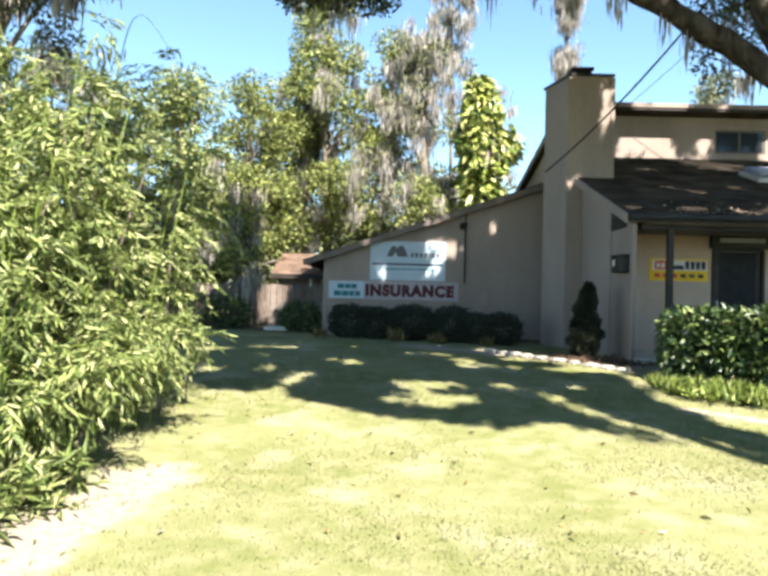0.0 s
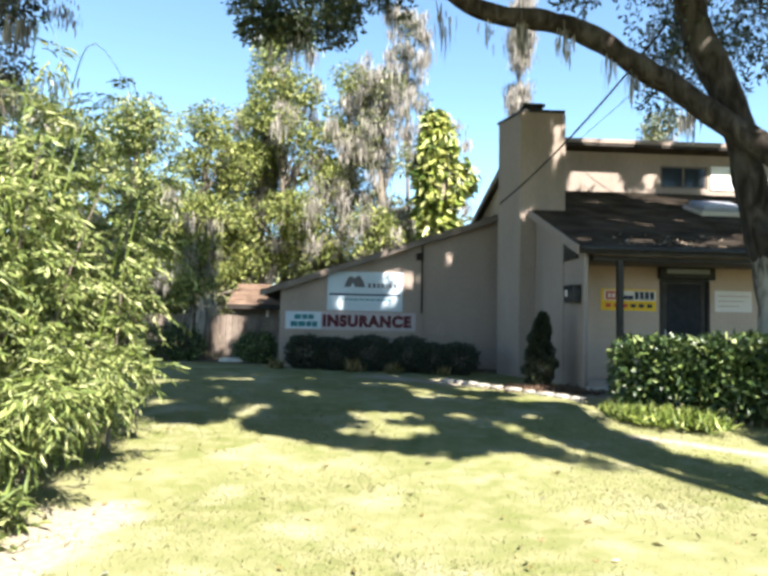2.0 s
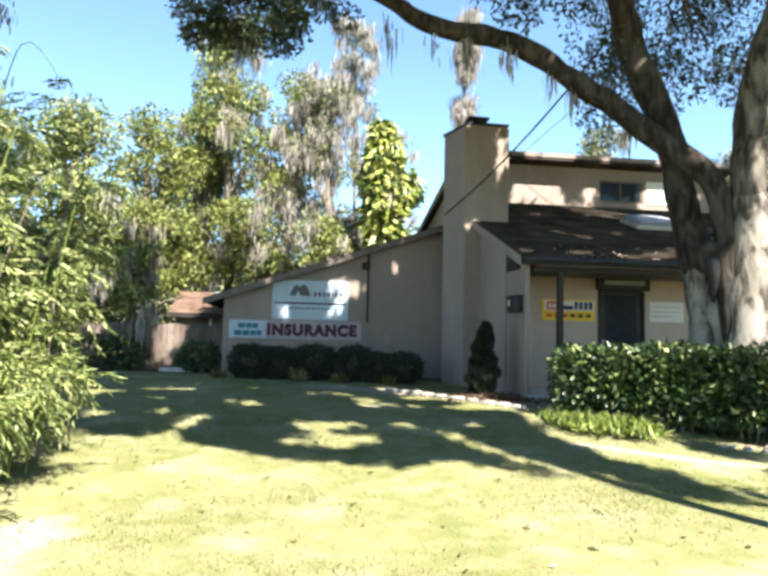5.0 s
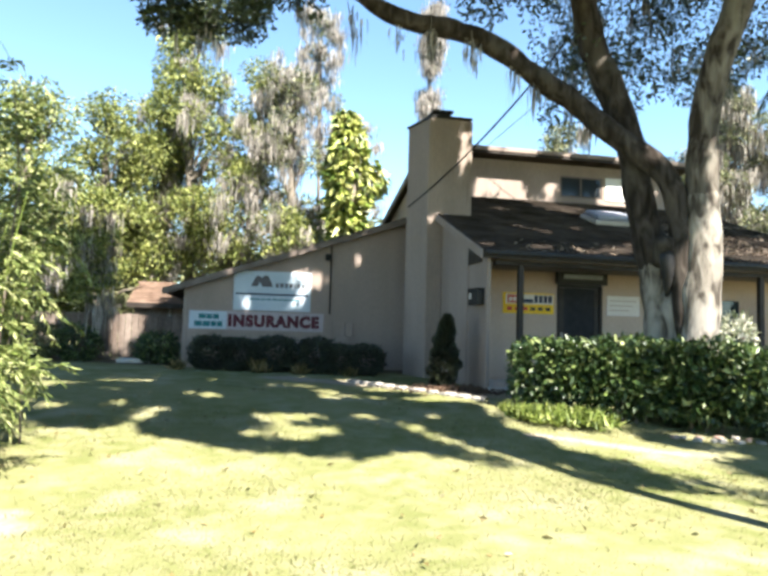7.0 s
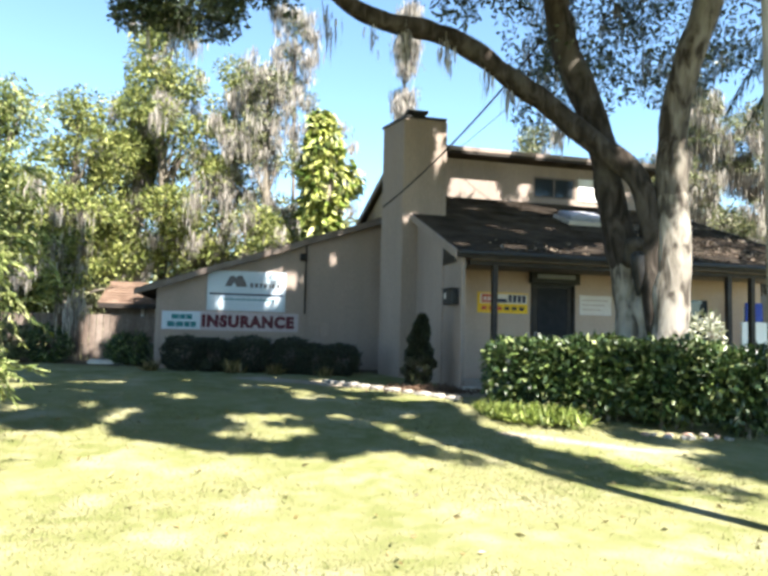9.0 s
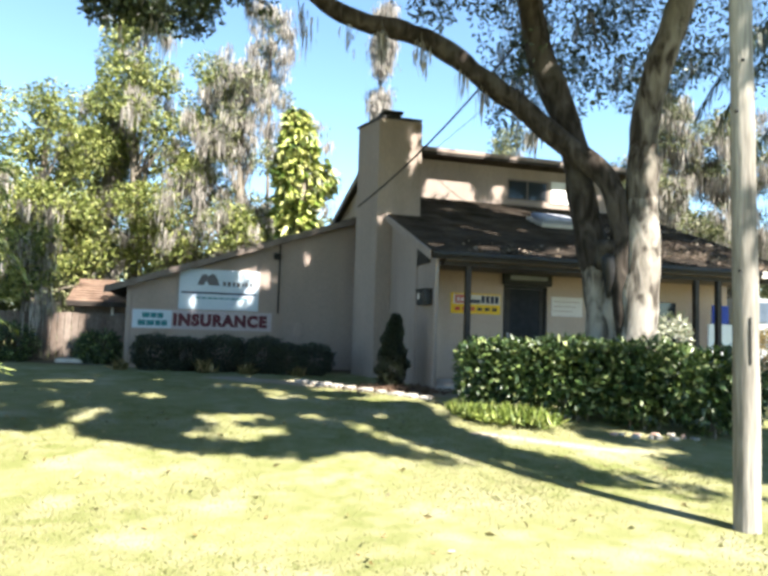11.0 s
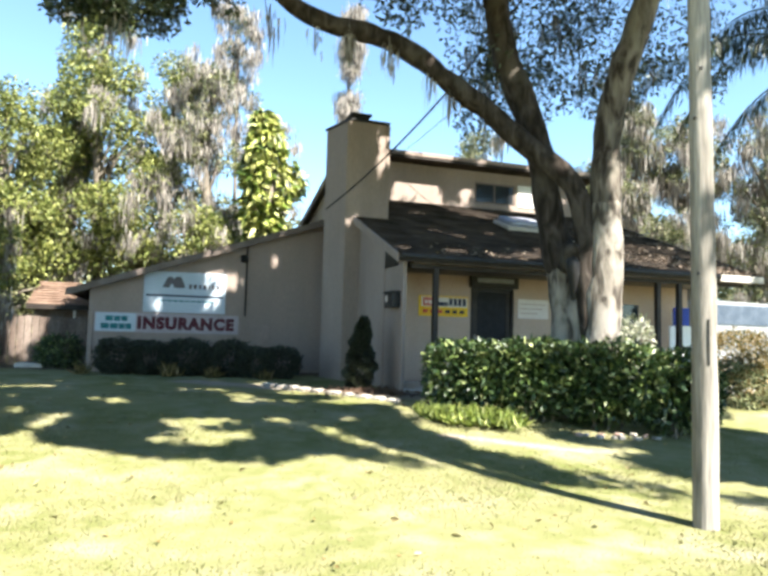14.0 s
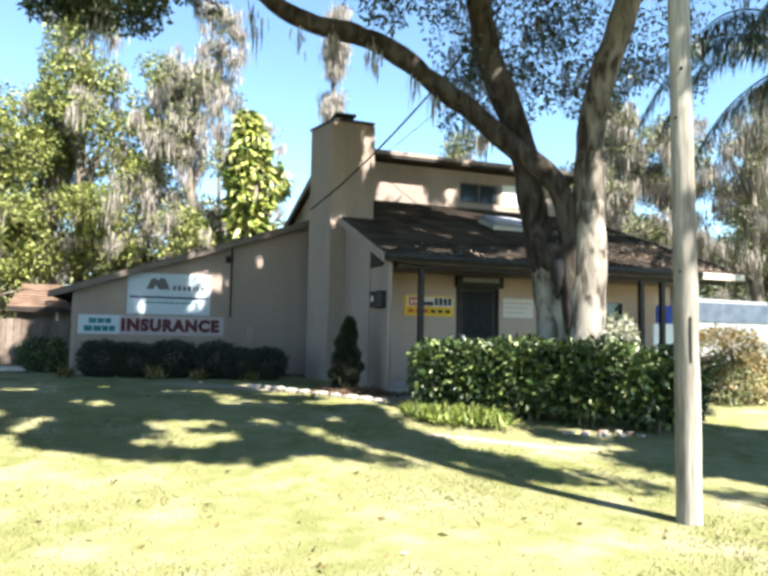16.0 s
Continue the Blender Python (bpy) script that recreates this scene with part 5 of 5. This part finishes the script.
# ---- trees behind the house ----
def wild_tree(label, x, y, height, spread, crown_from, mat, n_clumps, mossy, leaf=0.17, per=560, r_range=(0.6, 1.3), trunk_r=0.22, name="mossy_tree", narrow=0.75):
    g0 = 0.45
    t = thing(name, (x, y, g0), label, "tree")
    lean = Vector((random.uniform(-0.6, 0.6), random.uniform(-0.4, 0.4), 0))
    top = Vector((0, 0, height * 0.88)) + lean
    part("trunk", tube([(0, 0, -0.2), Vector((0, 0, height * 0.3)) + lean * 0.2, Vector((0, 0, height * 0.6)) + lean * 0.7, top], [trunk_r, trunk_r * 0.8, trunk_r * 0.5, 0.04], 9, 0.08, x), M_BARK2, t)
    spots, anchors = [], []
    for k in range(n_clumps):
        f = random.uniform(crown_from, 1.0)
        ang = random.uniform(0, 2 * math.pi)
        rad = spread * math.sqrt(random.random()) * (1.05 - narrow * max(0, f - 0.45) / 0.55)
        p = Vector((rad * math.cos(ang), rad * math.sin(ang), height * f)) + lean * f
        spots.append((*p, random.uniform(*r_range)))
        if k % 3 == 0:
            b = Vector((0, 0, height * f * 0.72)) + lean * f * 0.72
            part("limb", tube([b, b.lerp(p, 0.5) + Vector((0, 0, 0.2)), p], [trunk_r * 0.3, trunk_r * 0.2, 0.02], 6, 0.05, k), M_BARK2, t)
        for j in range((mossy * 3 + k % 5) // 5):
            anchors.append(p + Vector((random.uniform(-0.8, 0.8), random.uniform(-0.9, 0.3), random.uniform(-0.7, 0.5))) * min(1.0, spread))
    clumps("crown", spots, per, leaf, leaf * 0.42, mat, t, 0.3)
    if mossy:
        moss("hanging_moss", anchors, 60, 0.7, t, 0.016, 0.14)
    return t


random.seed(21)
LM = "tall sparse-leaved tree trailing grey moss behind the house"
wild_tree(LM, -2.3, 25.0, 12.6, 2.3, 0.25, L_TREE, 76, 1, r_range=(0.45, 0.9))
wild_tree(LM, -0.4, 25.2, 11.6, 1.5, 0.3, L_TREE, 50, 2, r_range=(0.35, 0.75))
wild_tree(LM, 1.3, 24.2, 10.6, 1.6, 0.3, L_OLIVE, 40, 5, r_range=(0.35, 0.75))
wild_tree(LM, 2.6, 27.0, 14.4, 0.9, 0.45, L_OLIVE, 16, 6, r_range=(0.25, 0.5), trunk_r=0.12)
wild_tree(LM, 3.9, 26.0, 9.3, 1.0, 0.4, L_OLIVE, 12, 8, r_range=(0.3, 0.6))
wild_tree(LM, -5.2, 23.5, 9.0, 1.7, 0.25, L_TREE, 50, 0, r_range=(0.4, 0.8))
wild_tree(LM, -4.2, 26.2, 9.6, 1.7, 0.3, L_OLIVE, 40, 6, r_range=(0.4, 0.8))
wild_tree("sunlit yellow-green tree behind the fence", -7.2, 22.4, 8.3, 2.2, 0.15, L_BAMBOO, 64, 0, r_range=(0.45, 0.9))
wild_tree("sunlit yellow-green tree behind the fence", -10.5, 24.0, 9.0, 2.6, 0.15, L_TREE, 46, 1, r_range=(0.5, 1.0))
wild_tree("tall olive-green tree beyond the fence", -14.5, 27.0, 10.5, 3.2, 0.15, L_OLIVE, 44, 2, r_range=(0.6, 1.1))
for x, y, hh in ((-6.9, 24.6, 4.8), (-4.4, 24.6, 5.0), (-2.0, 24.2, 4.9), (0.6, 22.8, 4.8), (2.0, 23.8, 4.4)):
    wild_tree("dense green undergrowth tree behind the wing", x, y, hh, 1.5, 0.2, random.choice((L_OLIVE, L_TREE)), 30, 1, r_range=(0.4, 0.75), trunk_r=0.09, name="young_tree")
wild_tree("loose sunlit tree hanging over the fence", -4.75, 20.3, 4.8, 1.0, 0.42, L_TREE, 40, 1, r_range=(0.3, 0.55), trunk_r=0.07, name="young_tree")
wild_tree("loose sunlit tree hanging over the fence", -7.6, 20.2, 4.4, 1.2, 0.2, L_OLIVE, 26, 1, r_range=(0.4, 0.7), trunk_r=0.07, name="young_tree")
wild_tree("slender tree trailing pale grey moss above the chimney", 6.35, 26.0, 14.6, 0.4, 0.64, L_OLIVE, 20, 9, r_range=(0.15, 0.3), trunk_r=0.06)
wild_tree("green tree behind the upper roof", 11.9, 24.2, 9.2, 1.5, 0.62, L_OLIVE, 20, 1, r_range=(0.35, 0.75))
for x, y, hh in ((17.5, 21.5, 10.5), (20.5, 21.0, 10.0), (23.5, 19.5, 11.5), (26.5, 19.0, 10.5), (29, 24, 12), (21, 27, 12.5)):
    wild_tree("mossy grey-green tree beyond the yard", x, y, hh, 2.4, 0.12, L_OLIVE, 44, 6, r_range=(0.45, 0.9))
wild_tree("dark-leaved live oak beyond the bamboo", -7.7, 12.7, 9.7, 1.9, 0.63, L_OAK, 50, 2, leaf=0.14, per=520, r_range=(0.4, 0.75), trunk_r=0.22, name="tall_live_oak", narrow=0.3)

wild_tree("dark-trunked oak draped in moss beyond the shrubs", 21.7, 18.6, 9.5, 2.6, 0.42, L_OLIVE, 26, 6, leaf=0.15, per=420, r_range=(0.45, 0.8), trunk_r=0.3, name="mossy_oak")

woods = thing("far_woods", (0, 38, 0.4), "dense olive-green woods behind the gardens", "woods", kind="stuff")
far = []
for k in range(330):
    x = random.uniform(-34, 44)
    far.append((x, random.uniform(-3, 5) - 0.012 * x * abs(x) * 0.4, random.uniform(0.5, 6.2) + 1.2 * math.sin(x * 0.4), random.uniform(1.0, 1.9)))
clumps("foliage", far, 95, 0.5, 0.24, L_OLIVE, woods, 0.3)

# palm trunk wrapped by a large-leaved vine
vine = thing("vine_covered_trunk", (3.2, 22.0, 0.45), "tree trunk wrapped in large bright yellow-green vine leaves", "vine")
part("trunk", tube([(0, 0, -0.2), (0.05, 0, 4), (-0.1, 0, 7), (-0.35, 0, 8.4)], [0.24, 0.22, 0.2, 0.12], 9, 0.06, 1), M_BARK2, vine)
n = 2400
zz = rng.uniform(1.5, 8.6, n)
th = rng.uniform(0, 2 * np.pi, n)
lump = np.array([noise.noise((math.cos(a) * 1.3, math.sin(a) * 1.3, z * 1.1)) for a, z in zip(th, zz)])
rr = np.where(zz > 7.2, 0.62 - 0.34 * (zz - 7.2), 0.62) * rng.uniform(0.45, 1.1, n) * (1 + 0.55 * lump)
bulge = 0.75 * np.exp(-((zz - 6.2) / 0.6) ** 2) * (np.cos(th) > 0.3)
at = np.stack([(rr + bulge) * np.cos(th) - 0.04 * zz, (rr) * np.sin(th), zz], 1)
al = np.stack([np.cos(th) * 0.7, np.sin(th) * 0.7, -0.8 + 0 * th], 1) + rng.normal(size=(n, 3)) * 0.35
link_mesh("leaves", leaves("leaves", at, al, rng.uniform(0.28, 0.5, n), rng.uniform(0.13, 0.22, n), 0.22, 0.3), L_VINE, vine)

# ---- palm beyond the yard ----
palm = thing("palm_tree", (14.4, 10.5, 0.4), "palm with long drooping dark fronds", "palm")
part("trunk", tube([(0, 0, -0.2), (0.1, 0, 3), (0.0, 0, 8.0)], [0.2, 0.17, 0.15], 10, 0.08, 6), M_BARK2, palm)
for k in range(14):
    a = 2 * math.pi * k / 14 + random.uniform(-0.12, 0.12)
    d = Vector((math.cos(a), math.sin(a), 0))
    L, up = random.uniform(3.9, 5.2), random.uniform(-0.2, 1.6)
    pts = [Vector((0, 0, 7.9)), Vector((0, 0, 8.0 + up)) + d * L * 0.35, Vector((0, 0, 8.0 + up * 0.9)) + d * L * 0.72, Vector((0, 0, 6.3 + up * 0.5)) + d * L]
    P = np.array([list(p) for p in pts])

    def along_rib(f):
        return np.stack([(1 - f) ** 3, 3 * f * (1 - f) ** 2, 3 * f * f * (1 - f), f ** 3], 1) @ P

    rib = part("frond", tube([Vector(p) for p in along_rib(np.linspace(0, 1, 8))], [0.035, 0.032, 0.028, 0.024, 0.02, 0.016, 0.011, 0.005], 5), L_PALM, palm)
    m_ = 260
    q = along_rib(np.linspace(0.12, 1, m_) + rng.normal(0, 0.003, m_))
    side = np.where(np.arange(m_) % 2, -1, 1)[:, None] * np.array([[-d.y, d.x, 0]])
    stuff(link_mesh("leaflet_fringe", leaves("leaflet_fringe", q, side * 0.3 + np.array([[d.x * 0.2, d.y * 0.2, -0.95]]) + rng.normal(size=(m_, 3)) * 0.1, rng.uniform(0.55, 1.05, m_) * np.linspace(1.0, 0.6, m_), 0.026, 0.1, 0.06), L_PALM, rib))

# ---- fence and the neighbour's roof ----
fence = thing("board_fence", (-7.0, 20.8, 0.45), "weathered reddish-grey board fence behind the lawn", "fence")
for k in range(62):
    x = -13.6 + k * 0.19
    if x > -1.95:
        break
    hgt = 1.36 + random.uniform(-0.02, 0.03)
    b = box(bmesh.new(), (x + 7.0, -0.012 + random.uniform(-0.006, 0.006), -0.1), (x + 7.0 + 0.175, 0.012, hgt), 0.004)
    part("board", b, M_FENCE, fence)
for z in (0.3, 1.05):
    part("rail", box(bmesh.new(), (-6.6, 0.02, z), (2.4, 0.06, z + 0.09), 0.004), M_FENCE, fence)
house2 = thing("neighbour_house", (-4.2, 22.3, 0.45), "low house with sunlit reddish-brown shingle roof behind the fence", "house")
part("wall", box(bmesh.new(), (0.55, -0.6, -0.2), (2.3, 2.2, 1.7)), M_FENCE, house2)
part("roof", stepped_roof(((0.4, -1.1, 1.72), (2.6, -1.1, 1.72)), ((0.4, 0.9, 2.5), (2.6, 0.9, 2.5)), 9), M_ROOF2, house2)
part("fascia", box(bmesh.new(), (0.4, -1.14, 1.58), (2.6, -1.105, 1.73), 0.004), M_FASCIA, house2)
part("downpipe", box(bmesh.new(), (1.6, -0.68, 0.0), (1.68, -0.6, 1.58), 0.02), M_WHITE, house2, "white downpipe")
step = thing("concrete_block", (-3.2, 19.6, 0.4), "low pale concrete slab at the lawn's edge", "slab")
part("slab", box(bmesh.new(), (-0.45, -0.3, -0.05), (0.45, 0.3, 0.16), 0.02), M_CONC, step)
for x, y, r, hz in ((-2.55, 19.3, 0.55, 0.42), (-3.0, 20.3, 0.35, 0.25), (-4.75, 19.8, 0.55, 0.5), (-6.0, 19.6, 0.8, 0.55), (-7.6, 19.4, 0.9, 0.6)):
    s = thing("wild_shrub", (x, y, 0.45), "loose green shrub in front of the fence", "shrub", "shrubs along the fence")
    leafy_mass("leaves", [((0, 0, hz), (r, 0.5, hz), 0)], 200, 0.14, 0.05, L_HEDGE if x > -5 else L_OLIVE, s, square=2.2)

# ---- things at the east end ----
for x, y, r, hz, m_, lb in ((8.8, 10.75, 0.36, 0.86, L_PALE, "pale flowering bush behind the hedge"), (8.75, 9.25, 0.42, 0.5, L_PALE, "low pale blue-green bush at the hedge's end"), (9.4, 10.1, 0.45, 0.48, L_BLUE, "pale blue-green bush beside the porch"), (8.58, 9.85, 0.36, 0.5, L_BLUE, "loose blue-green bush at the hedge end"), (11.0, 10.3, 0.5, 0.42, L_OLIVE, "dry orange-brown shrub beside the porch"), (11.6, 10.3, 0.6, 0.55, L_DRY, "dry orange-brown shrub beside the porch"), (15.2, 14.2, 1.0, 0.75, L_DRY, "dry orange-brown shrub beside the porch"), (13.4, 10.2, 0.6, 0.35, L_OLIVE, "low straggling shrub on the lawn")):
    s = thing("wild_shrub", (x, y, lawn_height(y)), lb, "shrub", "shrubs by the porch end")
    leafy_mass("leaves", [((0, 0, hz), (r, r, hz), 0)], 140, 0.14, 0.05, m_, s, square=2.3)
yard = thing("porch_sign", (12.25, 13.2, 0.54), "blue and white upright board standing on the porch", "sign")
part("panel", box(bmesh.new(), (-0.24, -0.02, 1.45), (0.24, 0.02, 1.9), 0.008), M_BLUE, yard, "blue upper panel")
part("lower_panel", box(bmesh.new(), (-0.36, -0.02, 0.05), (0.36, 0.02, 1.44), 0.008), M_WHITE, yard, "white lower panel")
for x in (-0.2, 0.2):
    part("post", box(bmesh.new(), (x - 0.025, 0.022, 0.0), (x + 0.025, 0.07, 1.8), 0.005), M_WHITE, yard)


def make_van():
    v = thing("parked_van", (19.2, 18.0, 0.45), "white and blue-grey van parked beyond the porch", "vehicle")
    bm = bmesh.new()
    prism(bm, [(-2.3, -0.9, 0.35), (2.3, -0.9, 0.35), (2.35, -0.9, 1.0), (1.7, -0.9, 1.25), (1.3, -0.9, 2.5), (-2.2, -0.9, 2.55), (-2.35, -0.9, 1.1)], (0, 1.8, 0))
    bmesh.ops.bevel(bm, geom=list(bm.edges), offset=0.07, segments=2, affect="EDGES")
    part("body", bm, M_VAN, v)
    part("window_band", box(bmesh.new(), (-2.1, -0.93, 1.75), (1.25, -0.88, 2.4), 0.004), M_TARP, v, "blue-grey side windows")
    for x in (-1.5, 1.5):
        bm = bmesh.new()
        bmesh.ops.create_cone(bm, cap_ends=True, segments=20, radius1=0.34, radius2=0.34, depth=0.2)
        bmesh.ops.rotate(bm, verts=bm.verts, matrix=Matrix.Rotation(math.pi / 2, 3, "X"))
        bmesh.ops.translate(bm, verts=bm.verts, vec=(x, -0.84, 0.34))
        w = part("wheel", bm, M_BLACK, v)
        bm = bmesh.new()
        bmesh.ops.create_cone(bm, cap_ends=True, segments=16, radius1=0.19, radius2=0.17, depth=0.03)
        bmesh.ops.rotate(bm, verts=bm.verts, matrix=Matrix.Rotation(math.pi / 2, 3, "X"))
        bmesh.ops.translate(bm, verts=bm.verts, vec=(x, -0.95, 0.34))
        part("rim", bm, M_TRIM, w)


make_van()

# ---- edging of the bed and stones below the hedge ----
def rock(name, at, size, turn, mat, label, category, group, seed):
    """A worn stone: a block whose corners are rounded and pushed about."""
    bm = bmesh.new()
    bmesh.ops.create_icosphere(bm, subdivisions=2, radius=1.0)
    for v in bm.verts:
        c = v.co
        q = Vector([math.copysign(abs(u) ** 0.55, u) for u in c])
        q *= 1 + 0.16 * noise.noise(c * 1.4 + Vector((seed * 3.1, 0, 0)))
        v.co = Vector((q.x * size[0], q.y * size[1], q.z * size[2]))
    bmesh.ops.rotate(bm, verts=bm.verts, matrix=Matrix.Rotation(radians(turn), 3, "Z"))
    ob = part(name, bm, mat)
    ob.location = at
    tagged(ob, label, category, group)


bed_edge = [Vector((2.05, 13.9)), Vector((2.4, 13.3)), Vector((2.75, 12.55)), Vector((3.23, 11.97)), Vector((3.66, 11.5)), Vector((4.05, 11.0))]
for k, (u, v) in enumerate(zip(bed_edge, bed_edge[1:])):
    for f in (0.25, 0.75):
        p = u.lerp(v, f)
        d = v - u
        rock("edging_stone", (p.x, p.y, lawn_height(p.y) + 0.015), (d.length * (0.2 + 0.05 * math.sin(k * 5 + f * 7)), 0.12 + 0.05 * noise.noise((k, f, 2)), 0.05), math.degrees(math.atan2(d.y, d.x)), M_STONE, "pale flat stone edging the mulch bed", "stone", "bed edging", k + f)
for k in range(11):
    x = 5.9 + 0.11 * k
    y = 8.33 - 0.03 * k + random.uniform(-0.18, 0.18)
    rock("garden_stone", (x, y, lawn_height(y) + 0.02), (random.uniform(0.03, 0.08), random.uniform(0.03, 0.06), random.uniform(0.015, 0.04)), random.uniform(0, 90), M_STONE_RED if k % 3 == 0 else M_STONE, ("pale small stone at the hedge's foot", "reddish small stone at the hedge's foot")[k % 3 == 0], "stone", "stones below the hedge", k)
fallen = np.stack([rng.uniform(-3, 7, 170), rng.uniform(4, 12, 170)], 1)
fallen = np.stack([fallen[:, 0], fallen[:, 1], lawn_heights(fallen[:, 1]) + 0.025], 1)
tagged(link_mesh("fallen_leaves", leaves("fallen_leaves", fallen, rng.normal(size=(170, 3)) * [1, 1, 0.3], rng.uniform(0.05, 0.1, 170), 0.035), L_DRY), "scattered dry brown leaves on the lawn", "leaves", kind="stuff")

# ---- tufts at the shrubs' feet ----
for x, y, s_ in ((0.2, 16.2, 1.0), (1.15, 15.9, 0.8), (2.3, 15.3, 0.7), (-1.75, 16.8, 0.8)):
    tuft = thing("grass_tuft", (x, y, 0.44), "dry straw-coloured grass tuft at the shrubs' foot", "grass tuft", "tufts below the signs")
    n = 90
    at = rng.normal(size=(n, 3)) * [0.09 * s_, 0.09 * s_, 0.0]
    stuff(link_mesh("blade_clump", leaves("blade_clump", at, rng.normal(size=(n, 3)) * 0.35 + [0, 0, 1], rng.uniform(0.2, 0.42, n) * s_, 0.02, 0.1, 0.3), L_DRY, tuft))

# ---- mulch and grass ----
mulch = thing("mulch_bed", (4.1, 12.3, 0.44), "red-brown mulch heaped at the chimney's foot", "mulch", kind="stuff")
n = 2600
at = np.stack([rng.normal(0, 0.55, n), rng.normal(0, 0.3, n), rng.uniform(-0.005, 0.05, n)], 1)
link_mesh("chips", leaves("chips", at, rng.normal(size=(n, 3)) * [1, 1, 0.25], rng.uniform(0.06, 0.14, n), 0.03), M_MULCH, mulch)


def make_grass():
    n = 120000
    d = 3.0 + 9.5 * rng.random(n) ** 1.25
    a = rng.uniform(radians(-36), radians(56), n)
    x, y = d * np.sin(a), d * np.cos(a)
    keep = np.ones(n, bool)
    for ax, ay, bx, by, w in ((-2.35, 3.0, -1.95, 5.7, 0.42), (3.85, 8.6, 5.4, 7.5, 0.08)):
        t = np.clip(((x - ax) * (bx - ax) + (y - ay) * (by - ay)) / ((bx - ax) ** 2 + (by - ay) ** 2), 0, 1)
        dist = np.hypot(x - ax - t * (bx - ax), y - ay - t * (by - ay))
        keep &= dist + rng.normal(0, 0.1, n) > w
    x, y = x[keep], y[keep]
    n = len(x)
    at = np.stack([x, y, lawn_heights(y) - 0.01], 1)
    al = rng.normal(size=(n, 3)) * [0.75, 0.75, 0.2] + [0, 0, 0.75]
    ob = link_mesh("grass", leaves("grass", at, al, rng.uniform(0.02, 0.042, n), rng.uniform(0.006, 0.012, n), 0.05, 0.2), L_GRASS)
    n = 2400
    cx, cy = rng.uniform(-4, 7, 420), rng.uniform(3.2, 11, 420)
    pick = rng.integers(0, 420, n)
    x, y = cx[pick] + rng.normal(0, 0.07, n), cy[pick] + rng.normal(0, 0.06, n)
    at = np.stack([x, y, lawn_heights(y) - 0.01], 1)
    al = rng.normal(size=(n, 3)) * [0.6, 0.6, 0.2] + [0, 0, 0.9]
    tall = link_mesh("taller_grass", leaves("taller_grass", at, al, rng.uniform(0.035, 0.065, n), rng.uniform(0.006, 0.01, n), 0.1, 0.3), L_GRASS)
    tagged(tall, "scattered taller green tufts in the lawn", "grass", kind="stuff")
    tagged(ob, "short mown yellow-green grass blades", "grass", kind="stuff")


make_grass()
